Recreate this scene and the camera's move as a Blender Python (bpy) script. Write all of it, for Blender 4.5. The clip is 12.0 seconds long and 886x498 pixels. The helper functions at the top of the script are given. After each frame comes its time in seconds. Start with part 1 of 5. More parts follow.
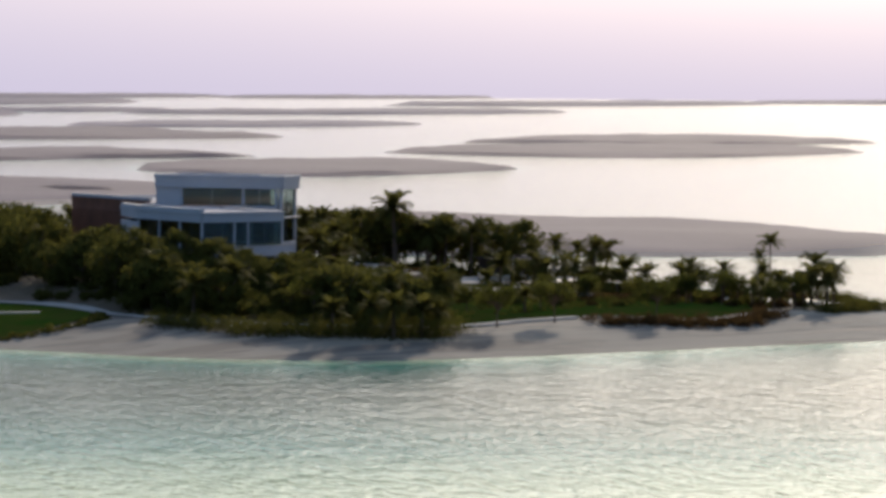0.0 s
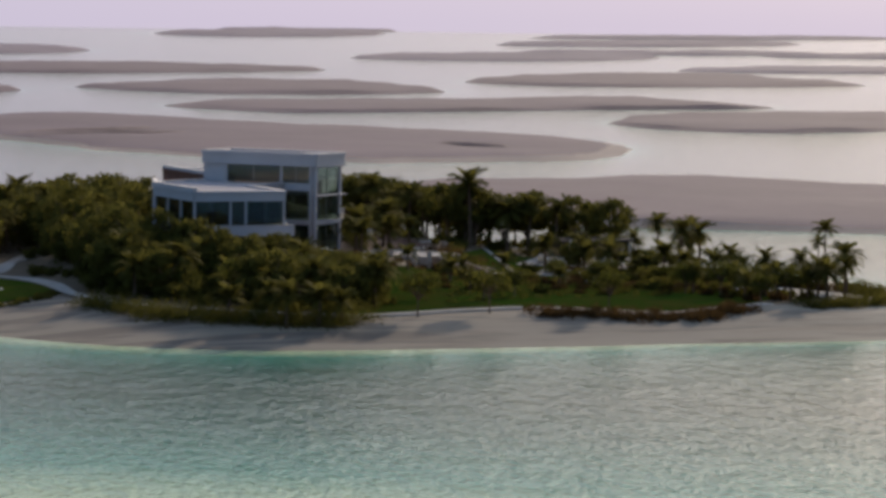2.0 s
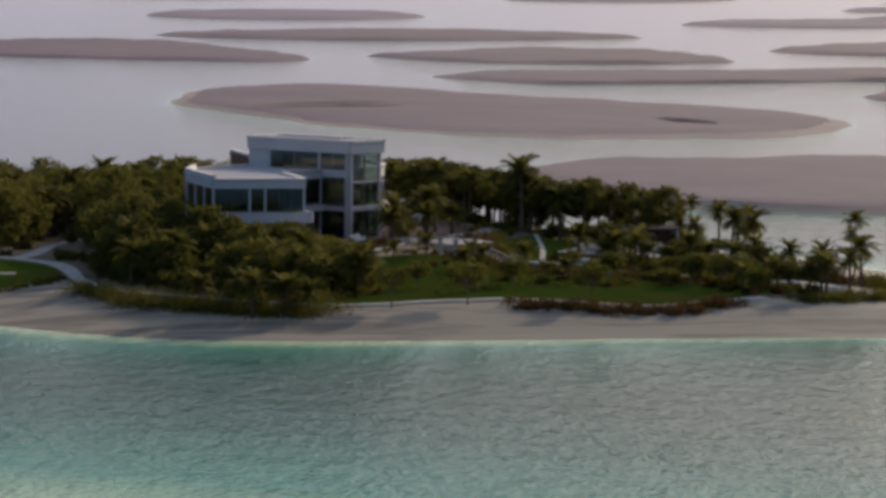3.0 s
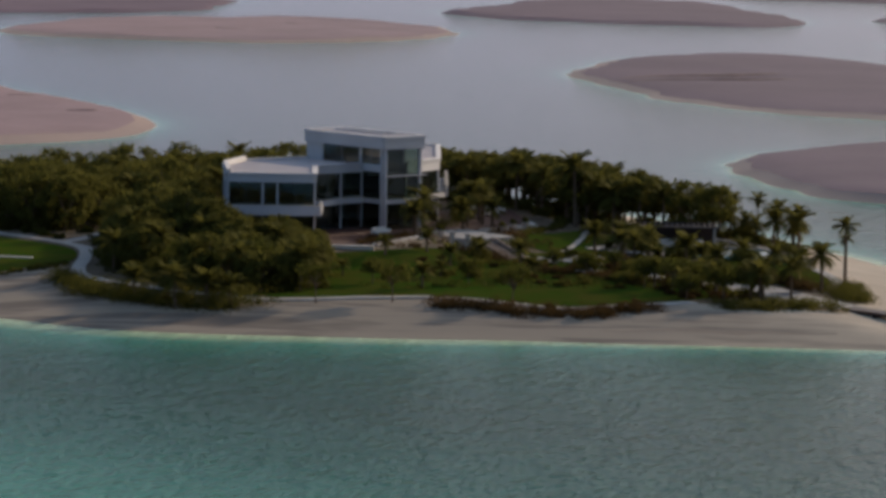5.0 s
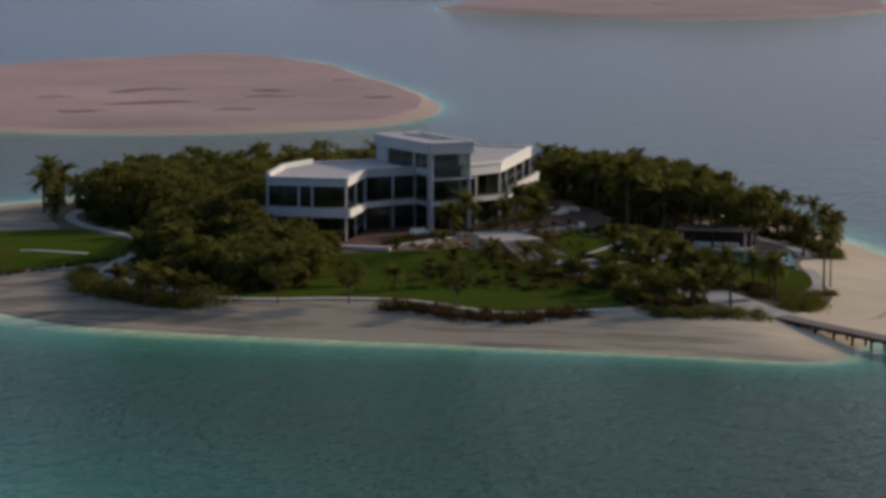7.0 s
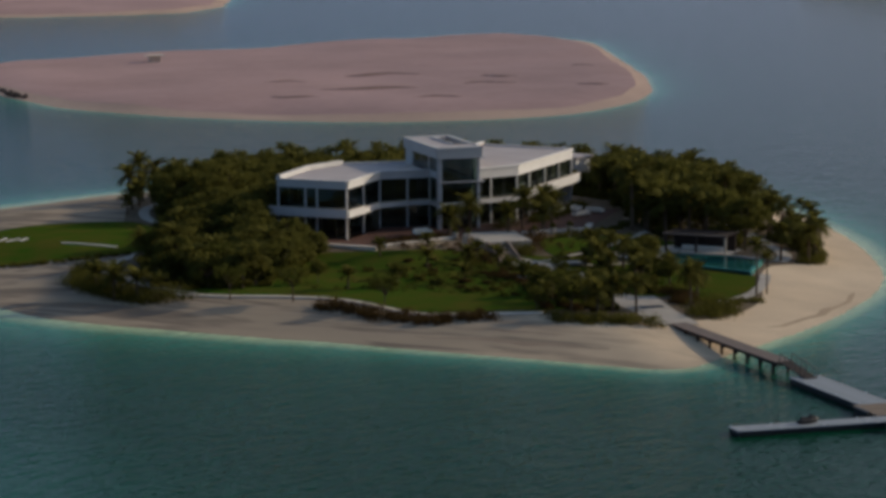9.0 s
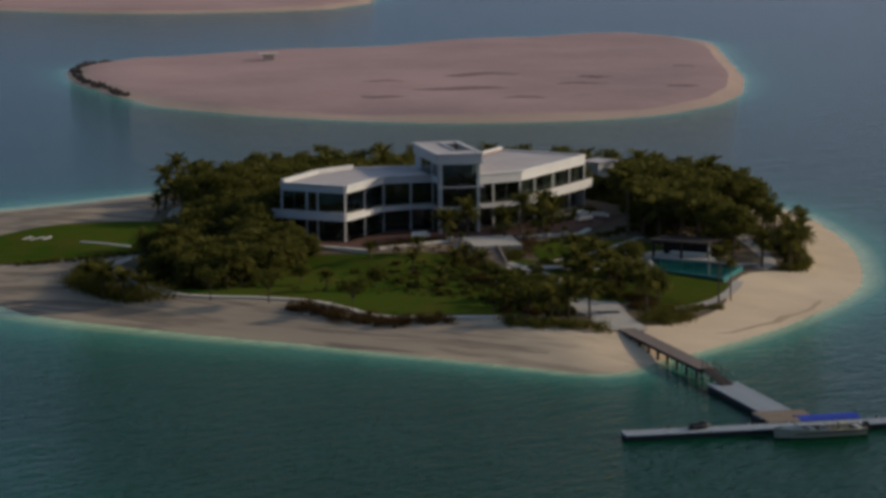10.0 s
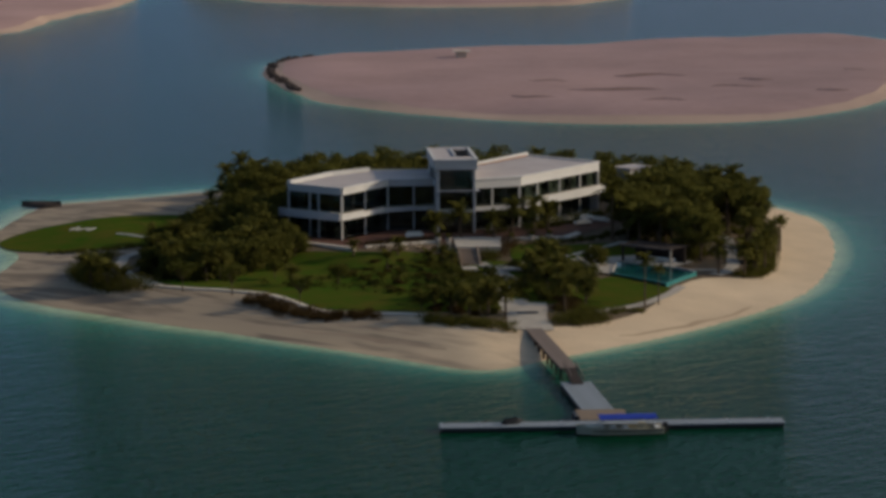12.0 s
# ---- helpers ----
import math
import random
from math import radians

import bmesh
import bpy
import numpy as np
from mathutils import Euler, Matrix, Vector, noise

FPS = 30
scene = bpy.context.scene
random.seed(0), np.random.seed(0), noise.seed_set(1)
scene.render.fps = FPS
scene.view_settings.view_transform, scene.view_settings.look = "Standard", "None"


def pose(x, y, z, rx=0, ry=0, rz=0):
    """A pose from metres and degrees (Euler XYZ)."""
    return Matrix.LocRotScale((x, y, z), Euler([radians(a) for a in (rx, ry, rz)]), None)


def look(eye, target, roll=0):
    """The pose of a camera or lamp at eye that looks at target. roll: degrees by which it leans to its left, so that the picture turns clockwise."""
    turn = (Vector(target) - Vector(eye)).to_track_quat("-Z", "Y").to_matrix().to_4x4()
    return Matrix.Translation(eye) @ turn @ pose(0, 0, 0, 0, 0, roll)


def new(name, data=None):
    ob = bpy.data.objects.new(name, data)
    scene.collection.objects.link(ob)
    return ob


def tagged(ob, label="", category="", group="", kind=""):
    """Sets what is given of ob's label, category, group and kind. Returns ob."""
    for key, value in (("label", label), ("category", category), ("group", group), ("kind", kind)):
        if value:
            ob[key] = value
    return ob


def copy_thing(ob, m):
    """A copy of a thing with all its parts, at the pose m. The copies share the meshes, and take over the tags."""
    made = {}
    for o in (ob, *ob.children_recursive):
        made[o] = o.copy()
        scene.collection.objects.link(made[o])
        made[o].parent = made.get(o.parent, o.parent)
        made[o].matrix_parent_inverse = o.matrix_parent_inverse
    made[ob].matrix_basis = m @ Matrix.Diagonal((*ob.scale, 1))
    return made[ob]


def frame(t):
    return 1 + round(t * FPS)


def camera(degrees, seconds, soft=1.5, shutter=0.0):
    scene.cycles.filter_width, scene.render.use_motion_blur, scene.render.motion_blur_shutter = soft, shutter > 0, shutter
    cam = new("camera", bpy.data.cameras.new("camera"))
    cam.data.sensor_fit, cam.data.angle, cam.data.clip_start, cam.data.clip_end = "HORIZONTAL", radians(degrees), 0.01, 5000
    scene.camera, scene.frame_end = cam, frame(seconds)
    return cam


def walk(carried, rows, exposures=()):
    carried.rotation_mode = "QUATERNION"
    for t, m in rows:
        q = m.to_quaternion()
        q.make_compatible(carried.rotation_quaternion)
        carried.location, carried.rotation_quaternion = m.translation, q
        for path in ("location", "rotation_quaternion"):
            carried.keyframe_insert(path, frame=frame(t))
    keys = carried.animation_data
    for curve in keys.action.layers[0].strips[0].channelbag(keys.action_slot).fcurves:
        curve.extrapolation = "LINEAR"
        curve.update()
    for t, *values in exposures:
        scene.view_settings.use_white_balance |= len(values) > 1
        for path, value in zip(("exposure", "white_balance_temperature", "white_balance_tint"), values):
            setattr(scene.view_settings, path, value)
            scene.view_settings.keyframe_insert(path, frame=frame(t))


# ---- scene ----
cam = camera(17.0, 12.0, soft=3.6)
walk(cam, [
    (0.0, look((-309.78, -107.27, 23.30), (-213.91, -79.33, 18.10), 0.57)),
    (0.5, look((-301.70, -123.49, 24.38), (-207.64, -90.02, 18.71), 0.56)),
    (1.0, look((-293.22, -140.00, 25.64), (-201.38, -100.97, 19.31), 0.60)),
    (1.5, look((-284.10, -156.75, 27.03), (-194.92, -112.05, 19.98), 0.74)),
    (2.0, look((-274.98, -172.23, 28.20), (-188.68, -122.27, 20.70), 0.77)),
    (2.5, look((-265.16, -188.02, 29.66), (-182.28, -132.67, 21.53), 0.82)),
    (3.0, look((-255.39, -203.28, 31.31), (-176.15, -142.93, 22.43), 0.74)),
    (5.0, look((-215.91, -262.13, 38.28), (-152.11, -185.90, 27.42), 0.92)),
    (5.5, look((-204.15, -276.35, 40.11), (-144.76, -196.70, 28.82), 0.89)),
    (6.0, look((-192.67, -289.80, 42.10), (-137.67, -207.11, 30.38), 0.58)),
    (6.5, look((-181.15, -302.94, 44.07), (-130.65, -217.48, 31.96), 0.34)),
    (7.0, look((-169.56, -315.77, 46.08), (-123.43, -227.93, 33.61), 0.20)),
    (9.0, look((-118.62, -361.72, 54.89), (-88.95, -267.26, 40.84), -0.24)),
    (9.5, look((-105.10, -371.94, 56.84), (-79.38, -276.36, 42.59), -0.20)),
    (10.0, look((-91.57, -381.93, 58.58), (-69.71, -285.42, 44.15), -0.27)),
    (10.5, look((-77.86, -391.54, 60.20), (-59.70, -294.29, 45.59), -0.30)),
    (11.0, look((-64.07, -400.65, 61.82), (-49.50, -302.82, 47.07), -0.36)),
    (11.5, look((-49.99, -409.50, 63.45), (-39.01, -311.23, 48.58), -0.16)),
    (12.0, look((-36.51, -417.99, 65.18), (-29.00, -319.42, 50.13), -0.16)),
], exposures=[(0.0, 1.06, 6250, 14), (3.0, 1.04, 6850, 16), (6.0, 0.80, 6650, 13), (9.0, 0.50, 6500, 9), (12.0, 0.27, 6600, 8)])

# ---- world and sun ----
SUN_AZ, SUN_EL = 2.0, 23.0
world = bpy.data.worlds.new("hazy_sky")
scene.world = world
world.use_nodes = True
wn = world.node_tree.nodes
sky = wn.new("ShaderNodeTexSky")
sky.sky_type = "NISHITA"
sky.sun_disc = False
sky.sun_elevation = radians(SUN_EL)
sky.sun_rotation = radians(90 - SUN_AZ)
sky.air_density, sky.dust_density, sky.ozone_density = 1.0, 3.5, 4.0
tint = wn.new("ShaderNodeMix")
tint.data_type, tint.blend_type = "RGBA", "MULTIPLY"
tint.inputs["Factor"].default_value = 1.0
tint.inputs["B"].default_value = (1.0, 1.0, 0.95, 1)
haze = wn.new("ShaderNodeMix")
haze.data_type = "RGBA"
where = wn.new("ShaderNodeTexCoord")
split = wn.new("ShaderNodeSeparateXYZ")
layer = wn.new("ShaderNodeMapRange")
layer.interpolation_type = "SMOOTHSTEP"
for k, v in (("From Min", 0.0), ("From Max", 0.24), ("To Min", 0.90), ("To Max", 0.03)):
    layer.inputs[k].default_value = v
world.node_tree.links.new(where.outputs["Generated"], split.inputs[0])
world.node_tree.links.new(split.outputs["Z"], layer.inputs["Value"])
world.node_tree.links.new(layer.outputs["Result"], haze.inputs["Factor"])
aside = wn.new("ShaderNodeVectorMath")
aside.operation = "DOT_PRODUCT"
aside.inputs[1].default_value = (math.cos(radians(SUN_AZ)), math.sin(radians(SUN_AZ)), 0)
world.node_tree.links.new(where.outputs["Generated"], aside.inputs[0])
sunward = wn.new("ShaderNodeMapRange")
sunward.interpolation_type = "SMOOTHSTEP"
for k, v in (("From Min", -0.25), ("From Max", 0.95)):
    sunward.inputs[k].default_value = v
world.node_tree.links.new(aside.outputs["Value"], sunward.inputs["Value"])
veil = wn.new("ShaderNodeMix")
veil.data_type = "RGBA"
veil.inputs["A"].default_value, veil.inputs["B"].default_value = (0.98, 1.85, 3.6, 1), (3.05, 2.88, 3.65, 1)
world.node_tree.links.new(sunward.outputs["Result"], veil.inputs["Factor"])
world.node_tree.links.new(veil.outputs["Result"], haze.inputs["B"])
world.node_tree.links.new(sky.outputs[0], tint.inputs["A"])
world.node_tree.links.new(tint.outputs["Result"], haze.inputs["A"])
world.node_tree.links.new(haze.outputs["Result"], wn["Background"].inputs[0])
wn["Background"].inputs[1].default_value = 0.098
sun = new("sun", bpy.data.lights.new("sun", "SUN"))
sun.data.energy, sun.data.angle, sun.data.color = 3.1, radians(2.5), (1.0, 0.84, 0.62)
sd = Vector((math.cos(radians(SUN_AZ)) * math.cos(radians(SUN_EL)), math.sin(radians(SUN_AZ)) * math.cos(radians(SUN_EL)), math.sin(radians(SUN_EL))))
sun.matrix_world = look(sd * 900, (0, 0, 0))

# ---- materials ----
def mat(name, c1, c2=None, scale=1.0, rough=0.8, bump=0.0, metal=0.0, fine=8.0, island=0.0, spec=0.15):
    """A surface in two tones with a coarse and a fine pattern, in metres."""
    m = bpy.data.materials.new(name)
    m.use_nodes = True
    nt = m.node_tree
    b = nt.nodes["Principled BSDF"]
    b.inputs["Roughness"].default_value, b.inputs["Metallic"].default_value = rough, metal
    b.inputs["Specular IOR Level"].default_value = spec
    b.inputs["Diffuse Roughness"].default_value = 1.0 if rough > 0.8 else 0.0
    c2 = c2 or tuple(v * 0.75 for v in c1)
    tc = nt.nodes.new("ShaderNodeTexCoord")
    n1, n2 = nt.nodes.new("ShaderNodeTexNoise"), nt.nodes.new("ShaderNodeTexNoise")
    n1.inputs["Scale"].default_value, n1.inputs["Detail"].default_value = scale, 5
    n2.inputs["Scale"].default_value, n2.inputs["Detail"].default_value = scale * fine, 4
    add = nt.nodes.new("ShaderNodeMath")
    add.operation = "MULTIPLY_ADD"
    add.inputs[1].default_value = 0.4
    for n in (n1, n2):
        nt.links.new(tc.outputs["Object"], n.inputs["Vector"])
    nt.links.new(n2.outputs["Fac"], add.inputs[0])
    nt.links.new(n1.outputs["Fac"], add.inputs[2])
    ramp = nt.nodes.new("ShaderNodeMapRange")
    ramp.inputs["From Min"].default_value, ramp.inputs["From Max"].default_value = 0.45, 0.95
    nt.links.new(add.outputs[0], ramp.inputs["Value"])
    fac = ramp.outputs["Result"]
    if island:
        g = nt.nodes.new("ShaderNodeNewGeometry")
        oi = nt.nodes.new("ShaderNodeObjectInfo")
        s = nt.nodes.new("ShaderNodeMath")
        s.operation = "ADD"
        nt.links.new(g.outputs["Random Per Island"], s.inputs[0])
        nt.links.new(oi.outputs["Random"], s.inputs[1])
        k = nt.nodes.new("ShaderNodeMath")
        k.operation, k.use_clamp = "MULTIPLY", True
        k.inputs[1].default_value = island * 0.5
        nt.links.new(s.outputs[0], k.inputs[0])
        fac = k.outputs[0]
    mix = nt.nodes.new("ShaderNodeMix")
    mix.data_type = "RGBA"
    mix.inputs["A"].default_value, mix.inputs["B"].default_value = (*c1, 1), (*c2, 1)
    nt.links.new(fac, mix.inputs["Factor"])
    nt.links.new(mix.outputs["Result"], b.inputs["Base Color"])
    if island:
        tr = nt.nodes.new("ShaderNodeBsdfTranslucent")
        ms = nt.nodes.new("ShaderNodeMixShader")
        ms.inputs[0].default_value = 0.40
        nt.links.new(mix.outputs["Result"], tr.inputs["Color"])
        nt.links.new(b.outputs[0], ms.inputs[1])
        nt.links.new(tr.outputs[0], ms.inputs[2])
        nt.links.new(ms.outputs[0], nt.nodes["Material Output"].inputs["Surface"])
    if bump:
        bp = nt.nodes.new("ShaderNodeBump")
        bp.inputs["Strength"].default_value, bp.inputs["Distance"].default_value = 0.6, bump
        nt.links.new(add.outputs[0], bp.inputs["Height"])
        nt.links.new(bp.outputs[0], b.inputs["Normal"])
    return m


def water_material():
    """Sea water: deep green-blue, turquoise over the shoals, with ripples at three sizes."""
    m = bpy.data.materials.new("sea_water")
    m.use_nodes = True
    nt = m.node_tree
    b = nt.nodes["Principled BSDF"]
    b.inputs["Roughness"].default_value, b.inputs["IOR"].default_value = 0.07, 1.08
    b.inputs["Specular IOR Level"].default_value = 0.5
    at = nt.nodes.new("ShaderNodeAttribute")
    at.attribute_name = "shoal_sheen"
    # pale end: shallow water plus sky sheen painted in, as the low IOR reflects little
    ramp = nt.nodes.new("ShaderNodeValToRGB")
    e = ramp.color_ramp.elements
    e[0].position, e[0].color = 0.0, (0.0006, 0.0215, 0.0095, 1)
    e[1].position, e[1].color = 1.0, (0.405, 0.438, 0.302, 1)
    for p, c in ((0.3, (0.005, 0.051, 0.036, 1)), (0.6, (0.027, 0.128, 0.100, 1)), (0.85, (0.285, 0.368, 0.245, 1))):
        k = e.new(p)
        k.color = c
    tc = nt.nodes.new("ShaderNodeTexCoord")
    patch_n = nt.nodes.new("ShaderNodeTexNoise")
    patch_n.inputs["Scale"].default_value, patch_n.inputs["Detail"].default_value = 0.03, 3
    nt.links.new(tc.outputs["Object"], patch_n.inputs["Vector"])
    ma = nt.nodes.new("ShaderNodeMath")
    ma.operation = "MULTIPLY_ADD"
    ma.inputs[1].default_value = 0.12
    nt.links.new(patch_n.outputs["Fac"], ma.inputs[0])
    nt.links.new(at.outputs["Fac"], ma.inputs[2])
    sb = nt.nodes.new("ShaderNodeMath")
    sb.operation = "SUBTRACT"
    sb.inputs[1].default_value = 0.06
    nt.links.new(ma.outputs[0], sb.inputs[0])
    nt.links.new(sb.outputs[0], ramp.inputs["Fac"])
    nt.links.new(ramp.outputs["Color"], b.inputs["Base Color"])
    last = None
    for scale, dist, stretch in ((1.7, 0.17, 0.55), (0.6, 0.26, 0.5), (0.17, 0.2, 0.7)):
        mp = nt.nodes.new("ShaderNodeMapping")
        mp.vector_type = "TEXTURE"
        mp.inputs["Scale"].default_value = (1 / (scale * stretch), 1 / scale, 1 / scale)
        mp.inputs["Rotation"].default_value = (0, 0, radians(36))
        nt.links.new(tc.outputs["Object"], mp.inputs["Vector"])
        n = nt.nodes.new("ShaderNodeTexNoise")
        n.inputs["Scale"].default_value, n.inputs["Detail"].default_value = 1.0, 3
        nt.links.new(mp.outputs[0], n.inputs["Vector"])
        bp = nt.nodes.new("ShaderNodeBump")
        bp.inputs["Strength"].default_value, bp.inputs["Distance"].default_value = 1.0, dist
        nt.links.new(n.outputs["Fac"], bp.inputs["Height"])
        if last:
            nt.links.new(last.outputs[0], bp.inputs["Normal"])
        last = bp
    nt.links.new(last.outputs[0], b.inputs["Normal"])
    return m


def glass_material():
    m = bpy.data.materials.new("tinted_glass")
    m.use_nodes = True
    b = m.node_tree.nodes["Principled BSDF"]
    b.inputs["Base Color"].default_value = (0.38, 0.48, 0.45, 1)
    b.inputs["Roughness"].default_value, b.inputs["Transmission Weight"].default_value = 0.03, 1.0
    b.inputs["IOR"].default_value = 1.45
    return m


def beach_material():
    """Dry tan sand, greyer and darker towards the western shore, streaked with painted tree shadow and wrack."""
    m = mat("beach_sand", (0.66, 0.50, 0.335), (0.52, 0.39, 0.262), 0.12, 0.95, 0.03, fine=20)
    nt = m.node_tree
    dry = next(n for n in nt.nodes if n.type == "MIX")
    tc, xyz, n, ma, mr, mix = (nt.nodes.new("ShaderNode" + k) for k in ("TexCoord", "SeparateXYZ", "TexNoise", "Math", "MapRange", "Mix"))
    n.inputs["Scale"].default_value, n.inputs["Detail"].default_value = 0.09, 5
    nt.links.new(tc.outputs["Object"], xyz.inputs[0])
    nt.links.new(tc.outputs["Object"], n.inputs["Vector"])
    ma.operation = "MULTIPLY_ADD"
    ma.inputs[1].default_value = 34.0
    nt.links.new(n.outputs["Fac"], ma.inputs[0])
    nt.links.new(xyz.outputs["X"], ma.inputs[2])
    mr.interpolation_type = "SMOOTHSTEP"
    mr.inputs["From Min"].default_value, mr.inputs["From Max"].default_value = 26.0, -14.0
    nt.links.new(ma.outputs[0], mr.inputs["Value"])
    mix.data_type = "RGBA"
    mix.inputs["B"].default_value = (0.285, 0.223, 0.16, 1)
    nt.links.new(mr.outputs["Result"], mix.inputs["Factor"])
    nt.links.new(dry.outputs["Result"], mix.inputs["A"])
    # dark slanting streaks: tree shadows and weed wrack, both painted into the sand colour
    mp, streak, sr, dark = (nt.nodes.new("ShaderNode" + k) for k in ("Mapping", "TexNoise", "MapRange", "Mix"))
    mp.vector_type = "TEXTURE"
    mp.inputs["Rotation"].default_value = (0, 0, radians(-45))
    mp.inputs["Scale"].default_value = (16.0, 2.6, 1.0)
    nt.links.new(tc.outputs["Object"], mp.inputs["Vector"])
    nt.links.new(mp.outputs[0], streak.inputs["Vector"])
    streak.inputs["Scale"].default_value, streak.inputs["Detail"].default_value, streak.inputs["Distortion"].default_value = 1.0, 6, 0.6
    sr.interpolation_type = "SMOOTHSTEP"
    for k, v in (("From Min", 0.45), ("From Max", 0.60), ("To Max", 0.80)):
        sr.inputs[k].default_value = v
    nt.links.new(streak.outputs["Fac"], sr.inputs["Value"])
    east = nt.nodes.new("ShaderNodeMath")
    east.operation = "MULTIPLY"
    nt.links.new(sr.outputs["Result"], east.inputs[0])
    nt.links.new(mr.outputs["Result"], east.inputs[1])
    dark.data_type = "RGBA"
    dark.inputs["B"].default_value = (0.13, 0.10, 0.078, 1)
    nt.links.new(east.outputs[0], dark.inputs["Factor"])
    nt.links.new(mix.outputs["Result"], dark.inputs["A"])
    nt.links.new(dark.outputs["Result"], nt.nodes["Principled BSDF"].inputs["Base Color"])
    return m


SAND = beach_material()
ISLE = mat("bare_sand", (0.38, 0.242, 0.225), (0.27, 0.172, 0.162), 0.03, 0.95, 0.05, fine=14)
# two mauve variants of the sand, with distance haze and backlit shade in their colour
FARISLE = mat("backlit_haze_sand", (0.178, 0.110, 0.134), (0.132, 0.082, 0.100), 0.02, 0.95, 0.05, fine=14)
HAZEISLE = mat("pale_haze_sand", (0.27, 0.19, 0.215), (0.21, 0.148, 0.168), 0.01, 0.95, 0.05, fine=14)
RIDGE = mat("heaped_dark_sand", (0.24, 0.155, 0.14), (0.17, 0.11, 0.10), 0.2, 0.95, 0.05)
RIM = mat("pale_beach_rim", (0.44, 0.31, 0.24), (0.36, 0.25, 0.20), 0.05, 0.95, 0.03, fine=14)
SOIL = mat("dark_soil", (0.15, 0.10, 0.065), (0.09, 0.07, 0.04), 0.4, 0.95, 0.05)
GRASS = mat("lawn_grass", (0.030, 0.074, 0.007), (0.080, 0.070, 0.014), 0.3, 0.95, 0.08, fine=22, spec=0.0)
PAVE = mat("pale_paving", (0.42, 0.37, 0.31), (0.32, 0.28, 0.24), 0.5, 0.85, 0.01)
WHITE = mat("white_render", (0.415, 0.405, 0.405), (0.345, 0.338, 0.34), 0.25, 0.7, 0.004, fine=12)
ROOF = mat("roof_membrane", (0.45, 0.39, 0.375), (0.36, 0.315, 0.30), 0.2, 0.85, 0.01)
GREY = mat("grey_panel", (0.30, 0.30, 0.33), (0.24, 0.24, 0.27), 0.3, 0.6)
FRAME = mat("dark_window_frame", (0.07, 0.075, 0.08), (0.05, 0.055, 0.06), 2.0, 0.45)
BROWN = mat("red_brown_cladding", (0.20, 0.085, 0.05), (0.13, 0.055, 0.035), 0.6, 0.8, 0.01)
DECK = mat("red_timber_deck", (0.11, 0.05, 0.035), (0.075, 0.036, 0.026), 0.8, 0.85, 0.01)
GLASS = glass_material()
FLOOR_IN = mat("interior_finish", (0.30, 0.26, 0.22), (0.22, 0.19, 0.16), 0.5, 0.7)
BARK = mat("bark", (0.13, 0.09, 0.06), (0.08, 0.055, 0.035), 2.0, 0.95, 0.02)
LEAF = mat("broad_leaves", (0.064, 0.064, 0.014), (0.087, 0.082, 0.019), 0.6, 0.78, island=1.0, spec=0.02)
FROND = mat("palm_fronds", (0.064, 0.062, 0.014), (0.086, 0.081, 0.019), 0.6, 0.78, island=1.0, spec=0.02)
SHRUB = mat("shrub_leaves", (0.056, 0.055, 0.012), (0.080, 0.075, 0.016), 0.6, 0.78, island=1.0, spec=0.02)
REDLEAF = mat("russet_leaves", (0.036, 0.024, 0.010), (0.058, 0.036, 0.014), 0.6, 0.78, island=1.0, spec=0.02)
WOOD = mat("weathered_timber", (0.205, 0.155, 0.13), (0.14, 0.105, 0.088), 0.9, 0.85, 0.01)
DARKWOOD = mat("dark_timber", (0.05, 0.035, 0.03), (0.03, 0.022, 0.02), 0.9, 0.9, 0.01)
TANDECK = mat("tan_timber_deck", (0.24, 0.175, 0.125), (0.17, 0.125, 0.09), 0.9, 0.85, 0.01)
FLOATM = mat("grey_pontoon_deck", (0.175, 0.20, 0.235), (0.135, 0.155, 0.18), 0.7, 0.7, 0.005)
HULL = mat("pale_hull_gelcoat", (0.33, 0.31, 0.235), (0.26, 0.245, 0.185), 0.5, 0.4)
BLUE = mat("blue_canvas", (0.012, 0.034, 0.27), (0.010, 0.026, 0.20), 0.9, 0.7, 0.01)
BLACK = mat("black_rubber", (0.02, 0.02, 0.022), (0.03, 0.03, 0.032), 2.0, 0.5)
CUSH = mat("pale_cushion", (0.70, 0.65, 0.57), (0.60, 0.555, 0.49), 1.0, 0.9)
LIMESTONE = mat("bright_limestone", (0.60, 0.53, 0.44), (0.48, 0.42, 0.35), 0.6, 0.85, 0.01)
DARKTILE = mat("dark_teal_tile", (0.012, 0.055, 0.055), (0.010, 0.045, 0.047), 0.8, 0.3)
TANSTONE = mat("tan_step_stone", (0.27, 0.20, 0.155), (0.20, 0.15, 0.115), 0.7, 0.9, 0.01)
CURTAIN = mat("beige_curtain", (0.42, 0.35, 0.26), (0.34, 0.28, 0.21), 1.5, 0.9)
TILE = mat("turquoise_pool_tile", (0.032, 0.15, 0.15), (0.026, 0.12, 0.125), 0.8, 0.25)
POOLW = mat("pool_water", (0.005, 0.042, 0.044), (0.008, 0.058, 0.058), 0.4, 0.05, 0.01)
WRACK = mat("brown_sand_streak", (0.46, 0.33, 0.215), (0.37, 0.265, 0.17), 0.4, 0.95, 0.02, fine=10)
WETSAND = mat("wet_sand", (0.30, 0.22, 0.155), (0.23, 0.17, 0.12), 0.3, 0.9, 0.02, fine=10)
ROCK = mat("dark_rock", (0.08, 0.06, 0.055), (0.05, 0.04, 0.036), 0.7, 0.95, 0.05)
THIN = mat("thin_olive_leaves", (0.034, 0.040, 0.008), (0.070, 0.070, 0.014), 0.6, 0.78, island=1.0, spec=0.02)
